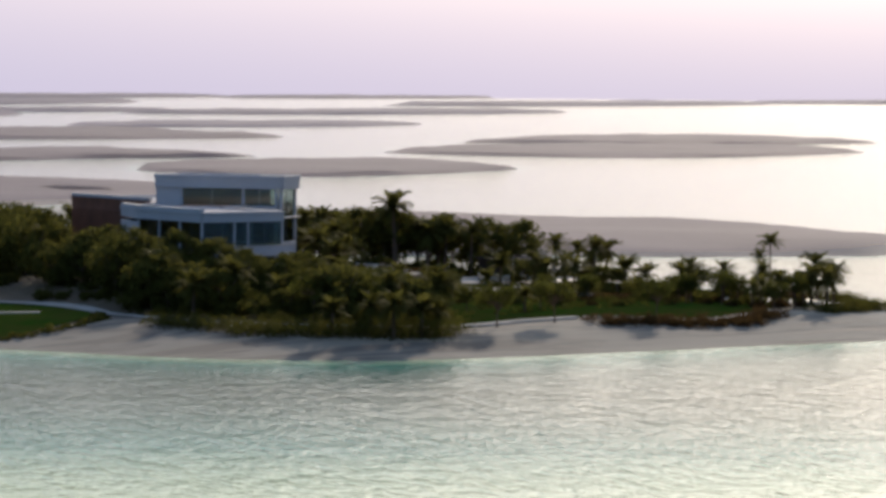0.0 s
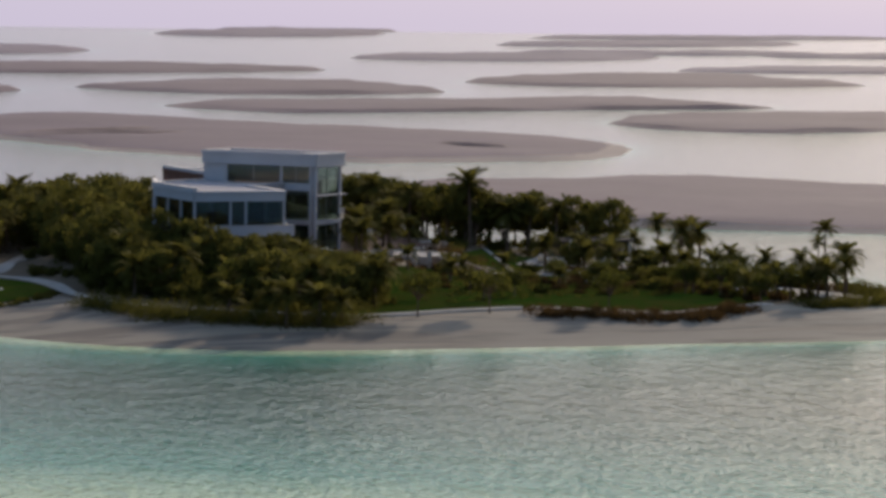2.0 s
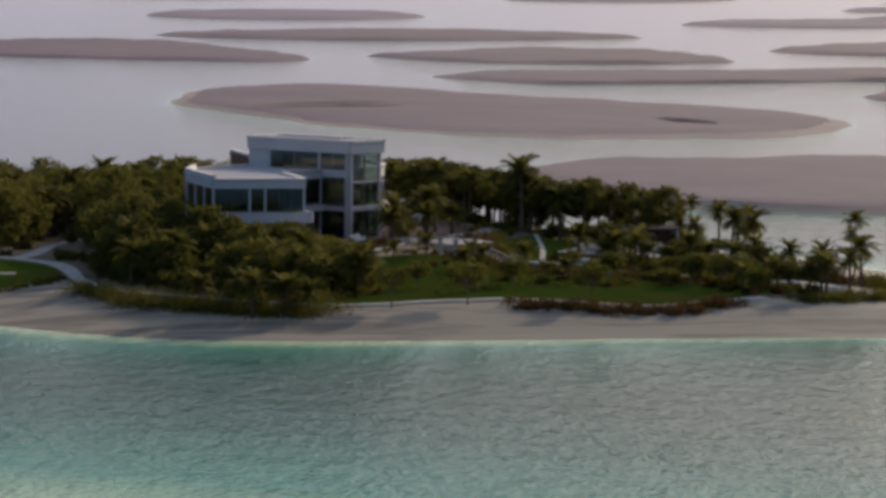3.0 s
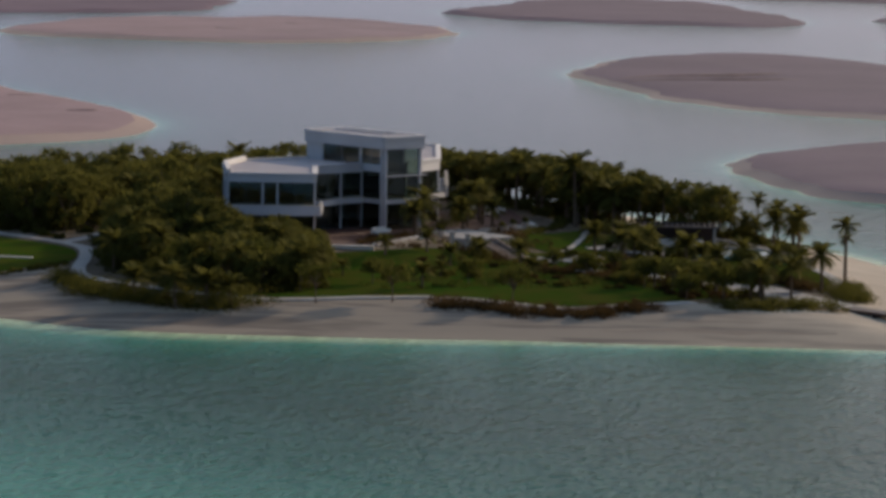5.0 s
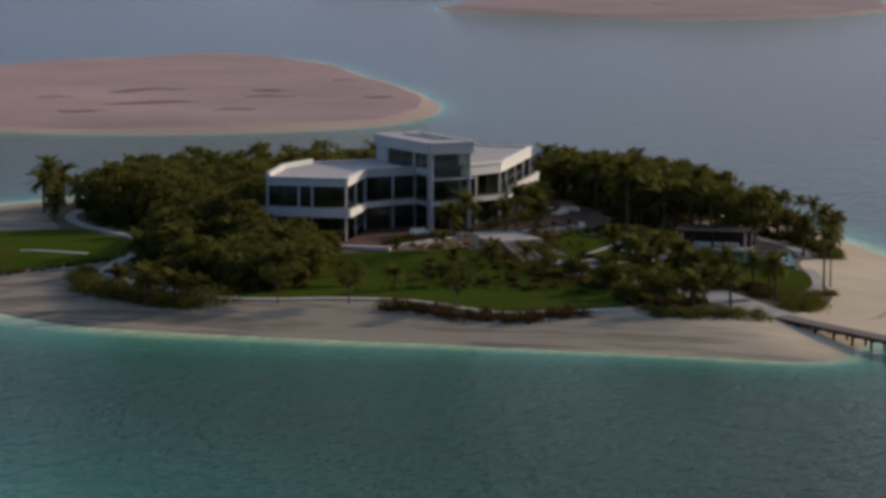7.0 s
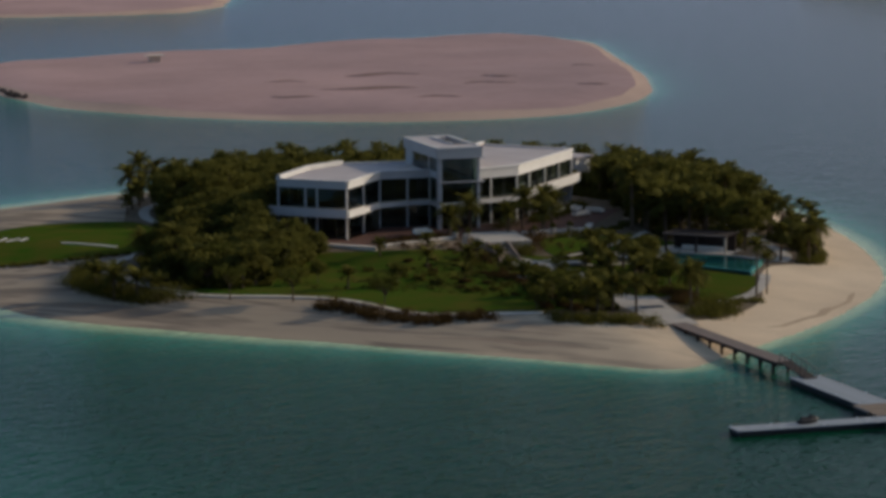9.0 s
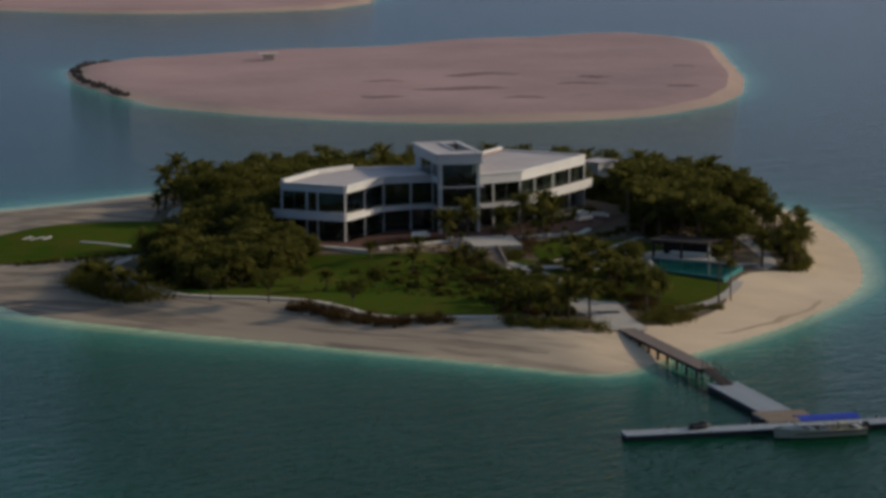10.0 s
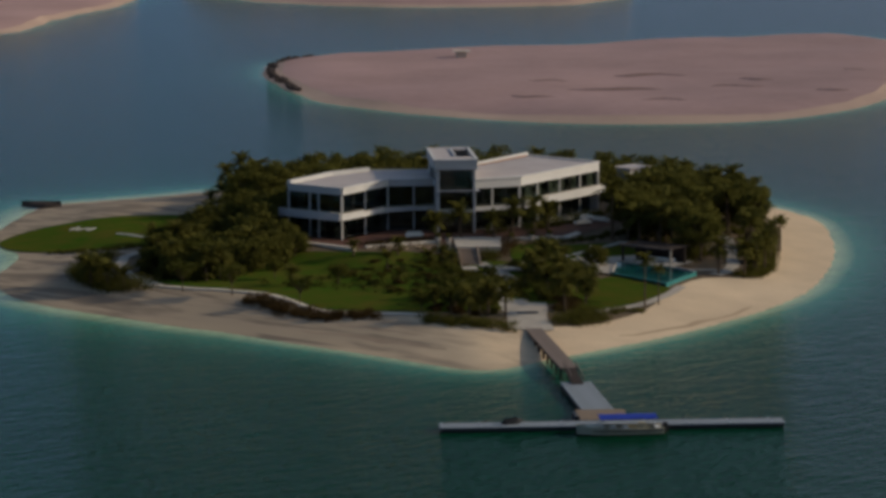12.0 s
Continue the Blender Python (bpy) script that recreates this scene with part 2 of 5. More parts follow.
CHROME = mat("brushed_steel", (0.55, 0.55, 0.56), (0.45, 0.45, 0.46), 3.0, 0.35, metal=1.0)
SEA = water_material()


# ---- mesh helpers ----
def link_mesh(name, bm, material, parent=None):
    me = bpy.data.meshes.new(name)
    bm.to_mesh(me)
    bm.free()
    me.materials.append(material)
    ob = new(name, me)
    if parent:
        ob.parent = parent
    return ob


def part(name, bm, material, parent, label=""):
    ob = link_mesh(name, bm, material, parent)
    if label:
        ob["label"] = label
    return ob


def thing(name, x, y, z, label, category, group="", rz=0, kind=""):
    ob = new(name)
    ob.matrix_basis = pose(x, y, z, 0, 0, rz)
    return tagged(ob, label, category, group, kind)


def add_box(bm, x0, x1, y0, y1, z0, z1, m=None, bevel=0.0):
    g = bmesh.ops.create_cube(bm, size=1.0, matrix=Matrix.Translation(((x0 + x1) / 2, (y0 + y1) / 2, (z0 + z1) / 2)) @ Matrix.Diagonal((abs(x1 - x0), abs(y1 - y0), abs(z1 - z0), 1)))
    vs = g["verts"]
    if bevel:
        es = list({e for v in vs for e in v.link_edges})
        r = bmesh.ops.bevel(bm, geom=es, offset=bevel, segments=2, affect="EDGES", profile=0.6)
        vs = r["verts"]
    if m is not None:
        bmesh.ops.transform(bm, matrix=m, verts=vs)
    return bm


def box(x0, x1, y0, y1, z0, z1, m=None, bevel=0.0):
    return add_box(bmesh.new(), x0, x1, y0, y1, z0, z1, m, bevel)


def prism(poly, z0, z1, bevel=0.0):
    """An upright solid over a plan outline."""
    bm = bmesh.new()
    f = bm.faces.new([bm.verts.new((x, y, z0)) for x, y in poly])
    r = bmesh.ops.extrude_face_region(bm, geom=[f])
    bmesh.ops.translate(bm, vec=(0, 0, z1 - z0), verts=[v for v in r["geom"] if isinstance(v, bmesh.types.BMVert)])
    bmesh.ops.recalc_face_normals(bm, faces=bm.faces)
    if bevel:
        bmesh.ops.bevel(bm, geom=list(bm.edges), offset=bevel, segments=1, affect="EDGES")
    return bm


def seg(p, q, z0, z1, thick, out=0.0, bevel=0.0):
    """A straight upright slab from p to q in plan; out shifts it to the right of its way."""
    p, q = Vector(p), Vector(q)
    d = q - p
    a = math.atan2(d.y, d.x)
    m = Matrix.Translation((p.x, p.y, 0)) @ Matrix.Rotation(a, 4, "Z")
    return box(0, d.length, -out - thick / 2, -out + thick / 2, z0, z1, m, bevel)


def tube(bm, a, b, r0, r1, n=8):
    a, b = Vector(a), Vector(b)
    d = b - a
    m = Matrix.Translation((a + b) / 2) @ d.to_track_quat("Z", "Y").to_matrix().to_4x4()
    bmesh.ops.create_cone(bm, cap_ends=True, segments=n, radius1=r0, radius2=r1, depth=d.length, matrix=m)
    return bm


def spline(pts, n=6, closed=True):
    """A rounded outline through a few plan points."""
    out, k = [], len(pts)
    for i in range(k if closed else k - 1):
        p = [Vector(pts[(i + j) % k] if closed else pts[min(max(i + j, 0), k - 1)]) for j in (-1, 0, 1, 2)]
        for s in range(n):
            t = s / n
            v = 0.5 * (2 * p[1] + (p[2] - p[0]) * t + (2 * p[0] - 5 * p[1] + 4 * p[2] - p[3]) * t * t + (3 * p[1] - p[0] - 3 * p[2] + p[3]) * t ** 3)
            out.append((v.x, v.y))
    if not closed:
        out.append(tuple(pts[-1]))
    return out


def signed(poly, X, Y):
    """Distance from plan points to an outline, positive inside."""
    P = np.array(poly)
    Q = np.roll(P, -1, 0)
    X, Y = np.asarray(X, float), np.asarray(Y, float)
    best = np.full(X.shape, 1e18)
    inside = np.zeros(X.shape, bool)
    for (ax, ay), (bx, by) in zip(P, Q):
        dx, dy = bx - ax, by - ay
        t = np.clip(((X - ax) * dx + (Y - ay) * dy) / (dx * dx + dy * dy + 1e-12), 0, 1)
        best = np.minimum(best, (X - ax - t * dx) ** 2 + (Y - ay - t * dy) ** 2)
        if ay != by:
            cross = (ay > Y) != (by > Y)
            inside ^= cross & (X < (bx - ax) * (Y - ay) / (by - ay) + ax)
    return np.where(inside, 1, -1) * np.sqrt(best)

# ---- the lie of the land ----
from mathutils.geometry import delaunay_2d_cdt

SHORE = spline([(-65, 8), (-66.5, -5), (-67, -16), (-64, -27.5), (-58.5, -36), (-50.5, -44), (-43, -51), (-36, -57), (-28, -65), (-19, -73), (-12, -80),
                (-7, -84), (-3, -82.5), (3, -77), (8, -73), (16, -66), (24, -58), (33, -47), (41, -34), (47, -18), (52, 0), (55, 18), (56, 33),
                (52, 48), (44, 62), (30, 74), (8, 82), (-15, 84), (-33, 79), (-46, 71), (-56, 66), (-64, 61), (-68, 46), (-70, 32), (-69, 18)], 4)
HOUSE_PAD = [(-34, 4), (-26, -8), (-16, -14), (-6, -9), (4, -10), (18, -4), (28, 18), (18, 38), (-4, 26), (-22, 20)]


def smooth(a, b, v):
    t = np.clip((v - a) / (b - a), 0, 1)
    return t * t * (3 - 2 * t)


def height(X, Y):
    """Ground level of the island."""
    s = signed(SHORE, X, Y)
    z = np.where(s < 0, s * 0.09, 1.5 * smooth(-2, 17, s) + 0.012 * np.clip(s, 0, 40))
    z = z + 0.05 * np.sin(np.asarray(X) * 0.35 + 1.3 * np.sin(np.asarray(Y) * 0.2)) * smooth(2, 8, s)
    h = signed(HOUSE_PAD, X, Y)
    return z + (3.5 - z) * smooth(-9, 0.5, h) * (s > 0)


def hz(x, y):
    return float(height(np.array([x]), np.array([y]))[0])


def sea_level(X, Y):
    """The sea, drawn up a little far out."""
    return 18.0 * smooth(1500, 4900, np.hypot(X, Y))


def patch(name, poly, material, dz, step=1.5, level=None, kind="structure"):
    """A skin that follows the ground inside an outline."""
    P = np.array(poly)
    xs, ys = np.arange(P[:, 0].min(), P[:, 0].max(), step), np.arange(P[:, 1].min(), P[:, 1].max(), step)
    GX, GY = np.meshgrid(xs, ys)
    keep = signed(poly, GX, GY) > step * 0.4
    pts = [Vector(p) for p in poly] + [Vector((x, y)) for x, y in zip(GX[keep], GY[keep])]
    k = len(poly)
    v, _, f, *_ = delaunay_2d_cdt(pts, [], [list(range(k))], 1, 1e-5)
    A = np.array([(p.x, p.y) for p in v])
    z = (height(A[:, 0], A[:, 1]) if level is None else np.full(len(A), level)) + dz
    me = bpy.data.meshes.new(name)
    me.from_pydata([(x, y, h) for (x, y), h in zip(A, z)], [], [list(t) for t in f])
    bm = bmesh.new()
    bm.from_mesh(me)
    bmesh.ops.recalc_face_normals(bm, faces=bm.faces)
    if bm.faces and sum(q.normal.z for q in bm.faces) < 0:
        bmesh.ops.reverse_faces(bm, faces=bm.faces)
    bm.to_mesh(me)
    bm.free()
    for q in me.polygons:
        q.use_smooth = True
    me.materials.append(material)
    ob = new(name, me)
    if kind:
        ob["kind"] = kind
    return ob


def ragged(pts, width, seed):
    """The outline of a strip of uneven width that wavers along a plan line."""
    rg = random.Random(seed)
    P = [Vector(p) for p in spline(pts, 3, False)]
    left, right = [], []
    for i, p in enumerate(P):
        d = (P[min(i + 1, len(P) - 1)] - P[max(i - 1, 0)]).normalized()
        n = Vector((-d.y, d.x))
        env = math.sin(math.pi * (i + 0.3) / (len(P) - 0.4)) ** 0.6
        c = p + n * rg.uniform(-0.35, 0.35) * width
        left.append(tuple(c + n * width * env * rg.uniform(0.15, 0.7)))
        right.append(tuple(c - n * width * env * rg.uniform(0.15, 0.7)))
    return right + left[::-1]


def ribbon(pts, width):
    """The outline of a strip along a plan line."""
    P = [Vector(p) for p in pts]
    left, right = [], []
    for i, p in enumerate(P):
        d = (P[min(i + 1, len(P) - 1)] - P[max(i - 1, 0)]).normalized()
        n = Vector((-d.y, d.x)) * width / 2
        left.append(tuple(p + n))
        right.append(tuple(p - n))
    return right + left[::-1]


def kerb(name, pts, width, up, material, parent=None, down=0.3):
    """A low edging that follows the ground along a plan line."""
    bm = bmesh.new()
    P = [Vector(p) for p in pts]
    rows = []
    for i, p in enumerate(P):
        d = (P[min(i + 1, len(P) - 1)] - P[max(i - 1, 0)]).normalized()
        n = Vector((-d.y, d.x)) * width / 2
        z = hz(p.x, p.y)
        rows.append([bm.verts.new((*(p + n * s), z + h)) for s, h in ((-1, -down), (-1, up), (1, up), (1, -down))])
    for a, b in zip(rows, rows[1:]):
        for j in range(4):
            bm.faces.new((a[j], a[(j + 1) % 4], b[(j + 1) % 4], b[j]))
    bm.faces.new(rows[0])
    bm.faces.new(rows[-1][::-1])
    bmesh.ops.recalc_face_normals(bm, faces=bm.faces)
    return link_mesh(name, bm, material, parent)


# bare islands round about: plan outlines of the near ones, then middle, half length, half width, turn of the far ones; height, seed
NEAR = [
    ([(-24, 306), (-20, 250), (-8, 213), (22, 182), (52, 172), (80, 180), (104, 208), (120, 250), (136, 312), (146, 362), (128, 392), (100, 380), (50, 360), (-6, 338)], 1.6, 1.0),
    ([(308, 590), (318, 540), (350, 500), (403, 502), (463, 545), (497, 615), (496, 685), (421, 700), (345, 645)], 1.8, 2.0),
    ([(350, 348), (302, 305), (262, 240), (242, 195), (238, 160), (252, 137), (291, 121), (345, 137), (391, 179), (414, 250), (430, 310), (448, 372), (404, 382)], 1.4, 3.2),
    ([(130, 78), (110, 50), (100, 26), (108, 0), (118, -28), (140, -50), (180, -44), (212, -12), (224, 30), (218, 70), (192, 92), (160, 94)], 1.7, 4.1),
    ([(512, 226), (474, 190), (470, 160), (500, 145), (560, 132), (615, 140), (684, 204), (640, 236), (584, 248)], 1.7, 5.0),
    ([(750, 604), (704, 520), (722, 475), (800, 456), (870, 500), (960, 600), (934, 645), (845, 632)], 2.0, 6.0),
    ([(565, 422), (514, 350), (545, 326), (650, 288), (715, 264), (775, 335), (800, 365), (680, 382)], 1.8, 7.0),
    ([(1055, 585), (982, 505), (1040, 443), (1165, 412), (1300, 520), (1410, 605), (1290, 645)], 2.2, 8.0),
    ([(590, 655), (605, 595), (632, 560), (668, 572), (705, 605), (770, 690), (870, 830), (862, 890), (800, 880), (700, 800), (618, 735)], 2.0, 9.0),
    ([(1017, 978), (988, 835), (1090, 790), (1276, 812), (1360, 960), (1270, 1050)], 2.4, 1.5),
    ([(832, 250), (774, 165), (820, 108), (985, 80), (1062, 150), (1022, 224)], 2.0, 3.5),
    ([(1110, 298), (1098, 190), (1264, 114), (1385, 244)], 2.2, 5.5),
    ([(-97, 425), (-84, 478), (-66, 545), (-72, 630), (-150, 670), (-230, 620), (-245, 520), (-200, 430), (-140, 396)], 1.6, 2.5),
    ([(-22, 545), (10, 519), (46, 513), (76, 520), (94, 548), (106, 600), (86, 670), (20, 700), (-40, 660), (-48, 595)], 1.6, 4.5),
    ([(372, 832), (400, 792), (450, 772), (515, 780), (575, 845), (640, 930), (625, 1010), (510, 1000), (410, 920)], 1.8, 6.5),
]
FAR = [
    (2930, 1390, 330, 120, 0, 3.6, 1.1),
    (3700, 1650, 420, 130, -12, 4.0, 2.1),
    (4250, 1350, 430, 120, -10, 4.0, 3.1),
    (3250, 2150, 420, 150, 25, 4.0, 4.1),
    (3900, 2500, 420, 130, 20, 4.5, 5.1),
    (2700, 2500, 330, 120, 40, 3.6, 6.1),
    (2500, 800, 300, 110, -25, 3.1, 7.1),
    (1950, 1050, 240, 110, 10, 2.7, 8.1),
    (1750, 1500, 260, 120, 35, 2.7, 9.1),
    (3500, 800, 420, 120, -20, 4.0, 1.6),
    (4300, 500, 380, 120, -25, 4.0, 2.6),
    (1700, 620, 200, 90, -10, 2.2, 3.6),
    (2330, 1080, 170, 90, -30, 2.8, 4.6),
    (230, 930, 140, 80, 10, 1.8, 5.6),
]


def isle_outline(cx, cy, a, b, turn, n=24):
    c, s = math.cos(radians(turn)), math.sin(radians(turn))
    return [(cx + a * math.cos(t) * c - b * math.sin(t) * s, cy + a * math.cos(t) * s + b * math.sin(t) * c) for t in np.linspace(0, 2 * math.pi, n, endpoint=False)]


def worn(outline, share, seed):
    """An outline with uneven, washed edges."""
    cx, cy = sum(p[0] for p in outline) / len(outline), sum(p[1] for p in outline) / len(outline)
    r = max(math.dist((cx, cy), p) for p in outline)
    out = []
    for x, y in outline:
        v = noise.noise(Vector((x * 9 / r, y * 9 / r, seed))) + 0.6 * noise.noise(Vector((x * 26 / r, y * 26 / r, seed + 7)))
        d = Vector((x - cx, y - cy))
        d = d * (1 + share * v * r / max(d.length, r * 0.35))
        out.append((cx + d.x, cy + d.y))
    return out


OUTLINES, ISLES = [], []
for pts, top, seed in NEAR:
    OUTLINES.append(worn(spline(pts, 8), 0.006 if seed == 1.0 else 0.022, seed))
    ISLES.append((sum(p[0] for p in pts) / len(pts), sum(p[1] for p in pts) / len(pts), max(math.dist(pts[0], p) for p in pts), top, seed))
for cx, cy, a, b, turn, top, seed in FAR:
    OUTLINES.append(worn(isle_outline(cx, cy, a, b, turn, 40), 0.03, seed))
    ISLES.append((cx, cy, a, top, seed))


def build_sea():
    def axis(lo, hi, step, far, grow):
        mid = list(np.arange(lo, hi + step, step))
        a, d = [], step
        x = mid[-1]
        while x < far:
            d *= grow
            x += d
            a.append(min(x, far))
        b, d, x = [], step, mid[0]
        while x > -far:
            d *= grow
            x -= d
            b.append(max(x, -far))
        return np.array(b[::-1] + mid + a)
    xs, ys = axis(-100, 240, 3.0, 4900, 1.045), axis(-130, 420, 3.0, 4900, 1.045)
    X, Y = np.meshgrid(xs, ys)
    shoal_sheen = np.exp(np.minimum(signed(SHORE, X, Y), 0) / (8.5 + 6.0 * smooth(-25, -60, X))) * 0.86
    for o, (cx, cy, a, *_ ) in zip(OUTLINES, ISLES):
        near = np.hypot(X - cx, Y - cy) < a * 1.6 + 90
        if near.any():
            s = np.exp(np.minimum(signed(o, X[near], Y[near]), 0) / 6.5) * 0.80
            shoal_sheen[near] = np.maximum(shoal_sheen[near], s)
    # western shallows, raised further so their colour carries the missing sky reflection
    shoal_sheen = np.maximum(shoal_sheen, 0.83 * smooth(-78, -170, X + 0.25 * Y) * (np.hypot(X, Y) < 600))
    shoal_sheen = shoal_sheen + 0.09 * smooth(-140, -230, X + 0.25 * Y) * (np.hypot(X, Y) < 600)
    ny, nx = X.shape
    co = np.stack([X.ravel(), Y.ravel(), sea_level(X, Y).ravel()], 1)
    i = np.arange(ny * nx).reshape(ny, nx)
    faces = np.stack([i[:-1, :-1].ravel(), i[:-1, 1:].ravel(), i[1:, 1:].ravel(), i[1:, :-1].ravel()], 1)
    me = bpy.data.meshes.new("water")
    me.from_pydata(co.tolist(), [], faces.tolist())
    at = me.attributes.new("shoal_sheen", "FLOAT", "POINT")
    at.data.foreach_set("value", shoal_sheen.ravel().astype(np.float32))
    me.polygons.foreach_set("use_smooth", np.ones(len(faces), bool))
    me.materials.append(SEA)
    ob = new("water", me)
    tagged(ob, "calm green-blue sea with turquoise shoals", "sea", kind="structure")


build_sea()


def build_isle(outline, spec, rim, sand):
    cx, cy, a, top, seed = spec
    rings = [(1.06, -0.5), (1.0, 0.05), (0.955, 0.55), (0.9, 0.8), (0.8, 0.9), (0.6, 1.0), (0.35, 0.95), (0.0, 0.9)]
    pts = []
    for f, h in rings:
        row = []
        for x, y in outline:
            px, py = cx + (x - cx) * f, cy + (y - cy) * f
            z = h * top if h > 0 else h
            if f < 0.97:
                z += top * 0.45 * (noise.noise(Vector((px * 0.03, py * 0.03, seed))) + 0.3 * noise.noise(Vector((px * 0.11, py * 0.11, seed))))
            row.append((px, py, z + float(sea_level(px, py))))
        pts.append(row)
    n = len(outline)

    def skin(rows):
        bm = bmesh.new()
        vs = [[bm.verts.new(p) for p in r] for r in rows]
        for r0, r1 in zip(vs, vs[1:]):
            for k in range(n):
                bm.faces.new((r0[k], r0[(k + 1) % n], r1[(k + 1) % n], r1[k])).smooth = True
        return bm
    body = skin(pts[2:])
    bmesh.ops.remove_doubles(body, verts=body.verts, dist=0.001)
    bmesh.ops.recalc_face_normals(body, faces=body.faces)
    ob = link_mesh("sand_island", body, sand)
    tagged(ob, "bare low sand island with a pale beach rim", "sand island", "bare islands in the sea")
    part("beach", skin(pts[:3]), RIM if rim else sand, ob)
    return ob


# farther islands get the sand with haze mixed into its colour
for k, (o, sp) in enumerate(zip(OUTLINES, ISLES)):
    build_isle(o, sp, k < 4 or 11 < k < 14, ISLE if k < 2 or 11 < k < 14 else FARISLE if k < len(NEAR) else HAZEISLE)

# main island
shelf = []
for x, y in SHORE:
    v = Vector((x, y))
    shelf.append(tuple(v + (v - Vector((-8, 0))).normalized() * 5))
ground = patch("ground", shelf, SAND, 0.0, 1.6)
tagged(ground, "pale sand beach and ground of the island", "ground", kind="structure")

# ---- garden ground ----
GARDEN = spline([(-47, -29), (-41, -32.8), (-36, -35.4), (-31, -39), (-28, -43.6), (-24.6, -50), (-21, -53), (-17, -54.8), (-11.5, -56), (-7, -62), (-1, -64),
                 (5, -63), (10, -60), (17, -52), (22, -40), (28, -30), (37, -25), (42, -8), (46, 10), (48, 26), (44, 42), (34, 56), (16, 66),
                 (-8, 68), (-28, 63), (-36, 50), (-40, 34), (-45, 20), (-46, 6), (-49, -4), (-51, -14), (-50, -24)], 3)
bed = patch("garden_bed", GARDEN, SOIL, 0.03, 1.8)
tagged(bed, "dark planted soil under the garden trees", "soil", kind="structure")
LAWN = spline([(-46, -27.5), (-40, -32), (-35, -35), (-30.6, -38.4), (-27.4, -43.6), (-24, -49.4), (-20, -52.2), (-12, -54.6), (-4, -54), (6, -50), (13, -44), (15, -34),
               (10, -24), (4, -18), (-8, -14), (-16, -15), (-22, -13), (-28, -12), (-34, -20), (-42, -24)], 3)
lawn = patch("lawn", LAWN, GRASS, 0.08, 1.5, kind="stuff")
tagged(lawn, "mown green lawn sloping to the beach", "lawn")
LAWN_E = spline([(5.6, -52), (10.5, -53.4), (16, -49), (20.3, -43), (22.2, -38.4), (21.2, -37.4), (15.8, -29.5), (12.5, -36), (11, -44)], 3)
tagged(patch("lawn", LAWN_E, GRASS, 0.1, 1.2, kind="stuff"), "small green lawn beside the swimming pool", "lawn")
LAWN_T = spline([(4.5, -11), (12, -9.5), (20, -7.5), (23.5, -12.5), (16, -17), (8.5, -22.5), (4, -18)], 3)
tagged(patch("lawn", LAWN_T, GRASS, 0.08, 1.2, kind="stuff"), "green terrace lawn in front of the villa", "lawn")
HELI = spline([(-69, 20), (-65.5, 28), (-57, 33), (-46, 35.5), (-39, 33), (-37.5, 26), (-37, 19), (-38.5, 13), (-43, 6.5), (-49, 3.5), (-55, 5), (-62, 8.5), (-67, 13)], 4)
tagged(patch("lawn", HELI, GRASS, 0.14, 1.5, kind="stuff"), "flat green lawn used as a landing pad", "lawn")


def marks(name, lines, width, label, category):
    top = thing(name, 0, 0, 0, label, category)
    for a, b in lines:
        line = [(a[0] + (b[0] - a[0]) * k / 4, a[1] + (b[1] - a[1]) * k / 4) for k in range(5)]
        kerb("stripe", line, width, 0.22, WHITE, top, down=-0.1)
    return top


marks("landing_mark", [((-58.8, 23.6), (-57.4, 25.2)), ((-57.9, 22.6), (-55.9, 23.6)), ((-56.2, 21.6), (-55.0, 23.2))], 0.35, "white painted mark on the landing lawn", "marking")
marks("landing_line", [((-51.6, 16.6), (-45.6, 10.4))], 0.5, "white line set in the landing lawn", "marking")

# edging along the beach side of the lawn, and the path
for name, pts, w, up in (("kerb_front", spline([(-47, -29), (-41, -33), (-36.5, -35.2), (-33, -37.6), (-30.6, -39.4)], 5, False), 0.8, 0.22),
                         ("kerb_curve", spline([(-30.2, -40), (-27.9, -43.8), (-24.5, -50.2), (-21.5, -52.8), (-18.2, -54.3)], 5, False), 0.7, 0.2),
                         ("kerb_east", spline([(-17.8, -54.6), (-14.5, -55.4), (-11, -56)], 4, False), 1.3, 0.12)):
    tagged(kerb(name, pts, w, up, LIMESTONE), "pale stone edging between lawn and beach", "kerb", kind="structure")
PATHS = [(spline([(-24, 59), (-28.2, 55.5), (-34, 47), (-36.4, 36.4), (-35.7, 29.3), (-35, 22), (-36, 15.5), (-39.6, 9.1), (-45.2, 1.8), (-49, -4.2), (-50, -9.2), (-49.6, -17), (-48.6, -22), (-46.8, -26), (-44.5, -30)], 5, False), 1.5),
         (spline([(1.6, -47), (1.4, -52), (1.4, -58), (1.4, -65)], 5, False), 1.8),
         (spline([(1, -50), (-1, -42), (2, -34), (1, -26), (-1, -18)], 5, False), 1.8),
         (spline([(0, -22.6), (6.5, -25.4), (14, -24.2), (22, -24.8), (31, -24)], 5, False), 1.1),
         (spline([(30, -27.5), (33.2, -22), (35, -12), (37.2, 5)], 5, False), 1.8),
         (spline([(10.5, -54.3), (16.3, -49.9), (21, -43.2), (24, -37)], 5, False), 1.3),
         (spline([(21, -6), (12, -13.5), (5, -18.5), (0, -22)], 5, False), 0.6),
         (spline([(-35, 21.5), (-30.5, 22.8), (-23, 27.2), (-16, 31), (-8, 34)], 5, False), 2.0)]
for pts, w in PATHS:
    tagged(patch("garden_path", ribbon(pts, w), PAVE, 0.12, 1.2), "pale paved garden path with soft edges", "path", kind="structure")
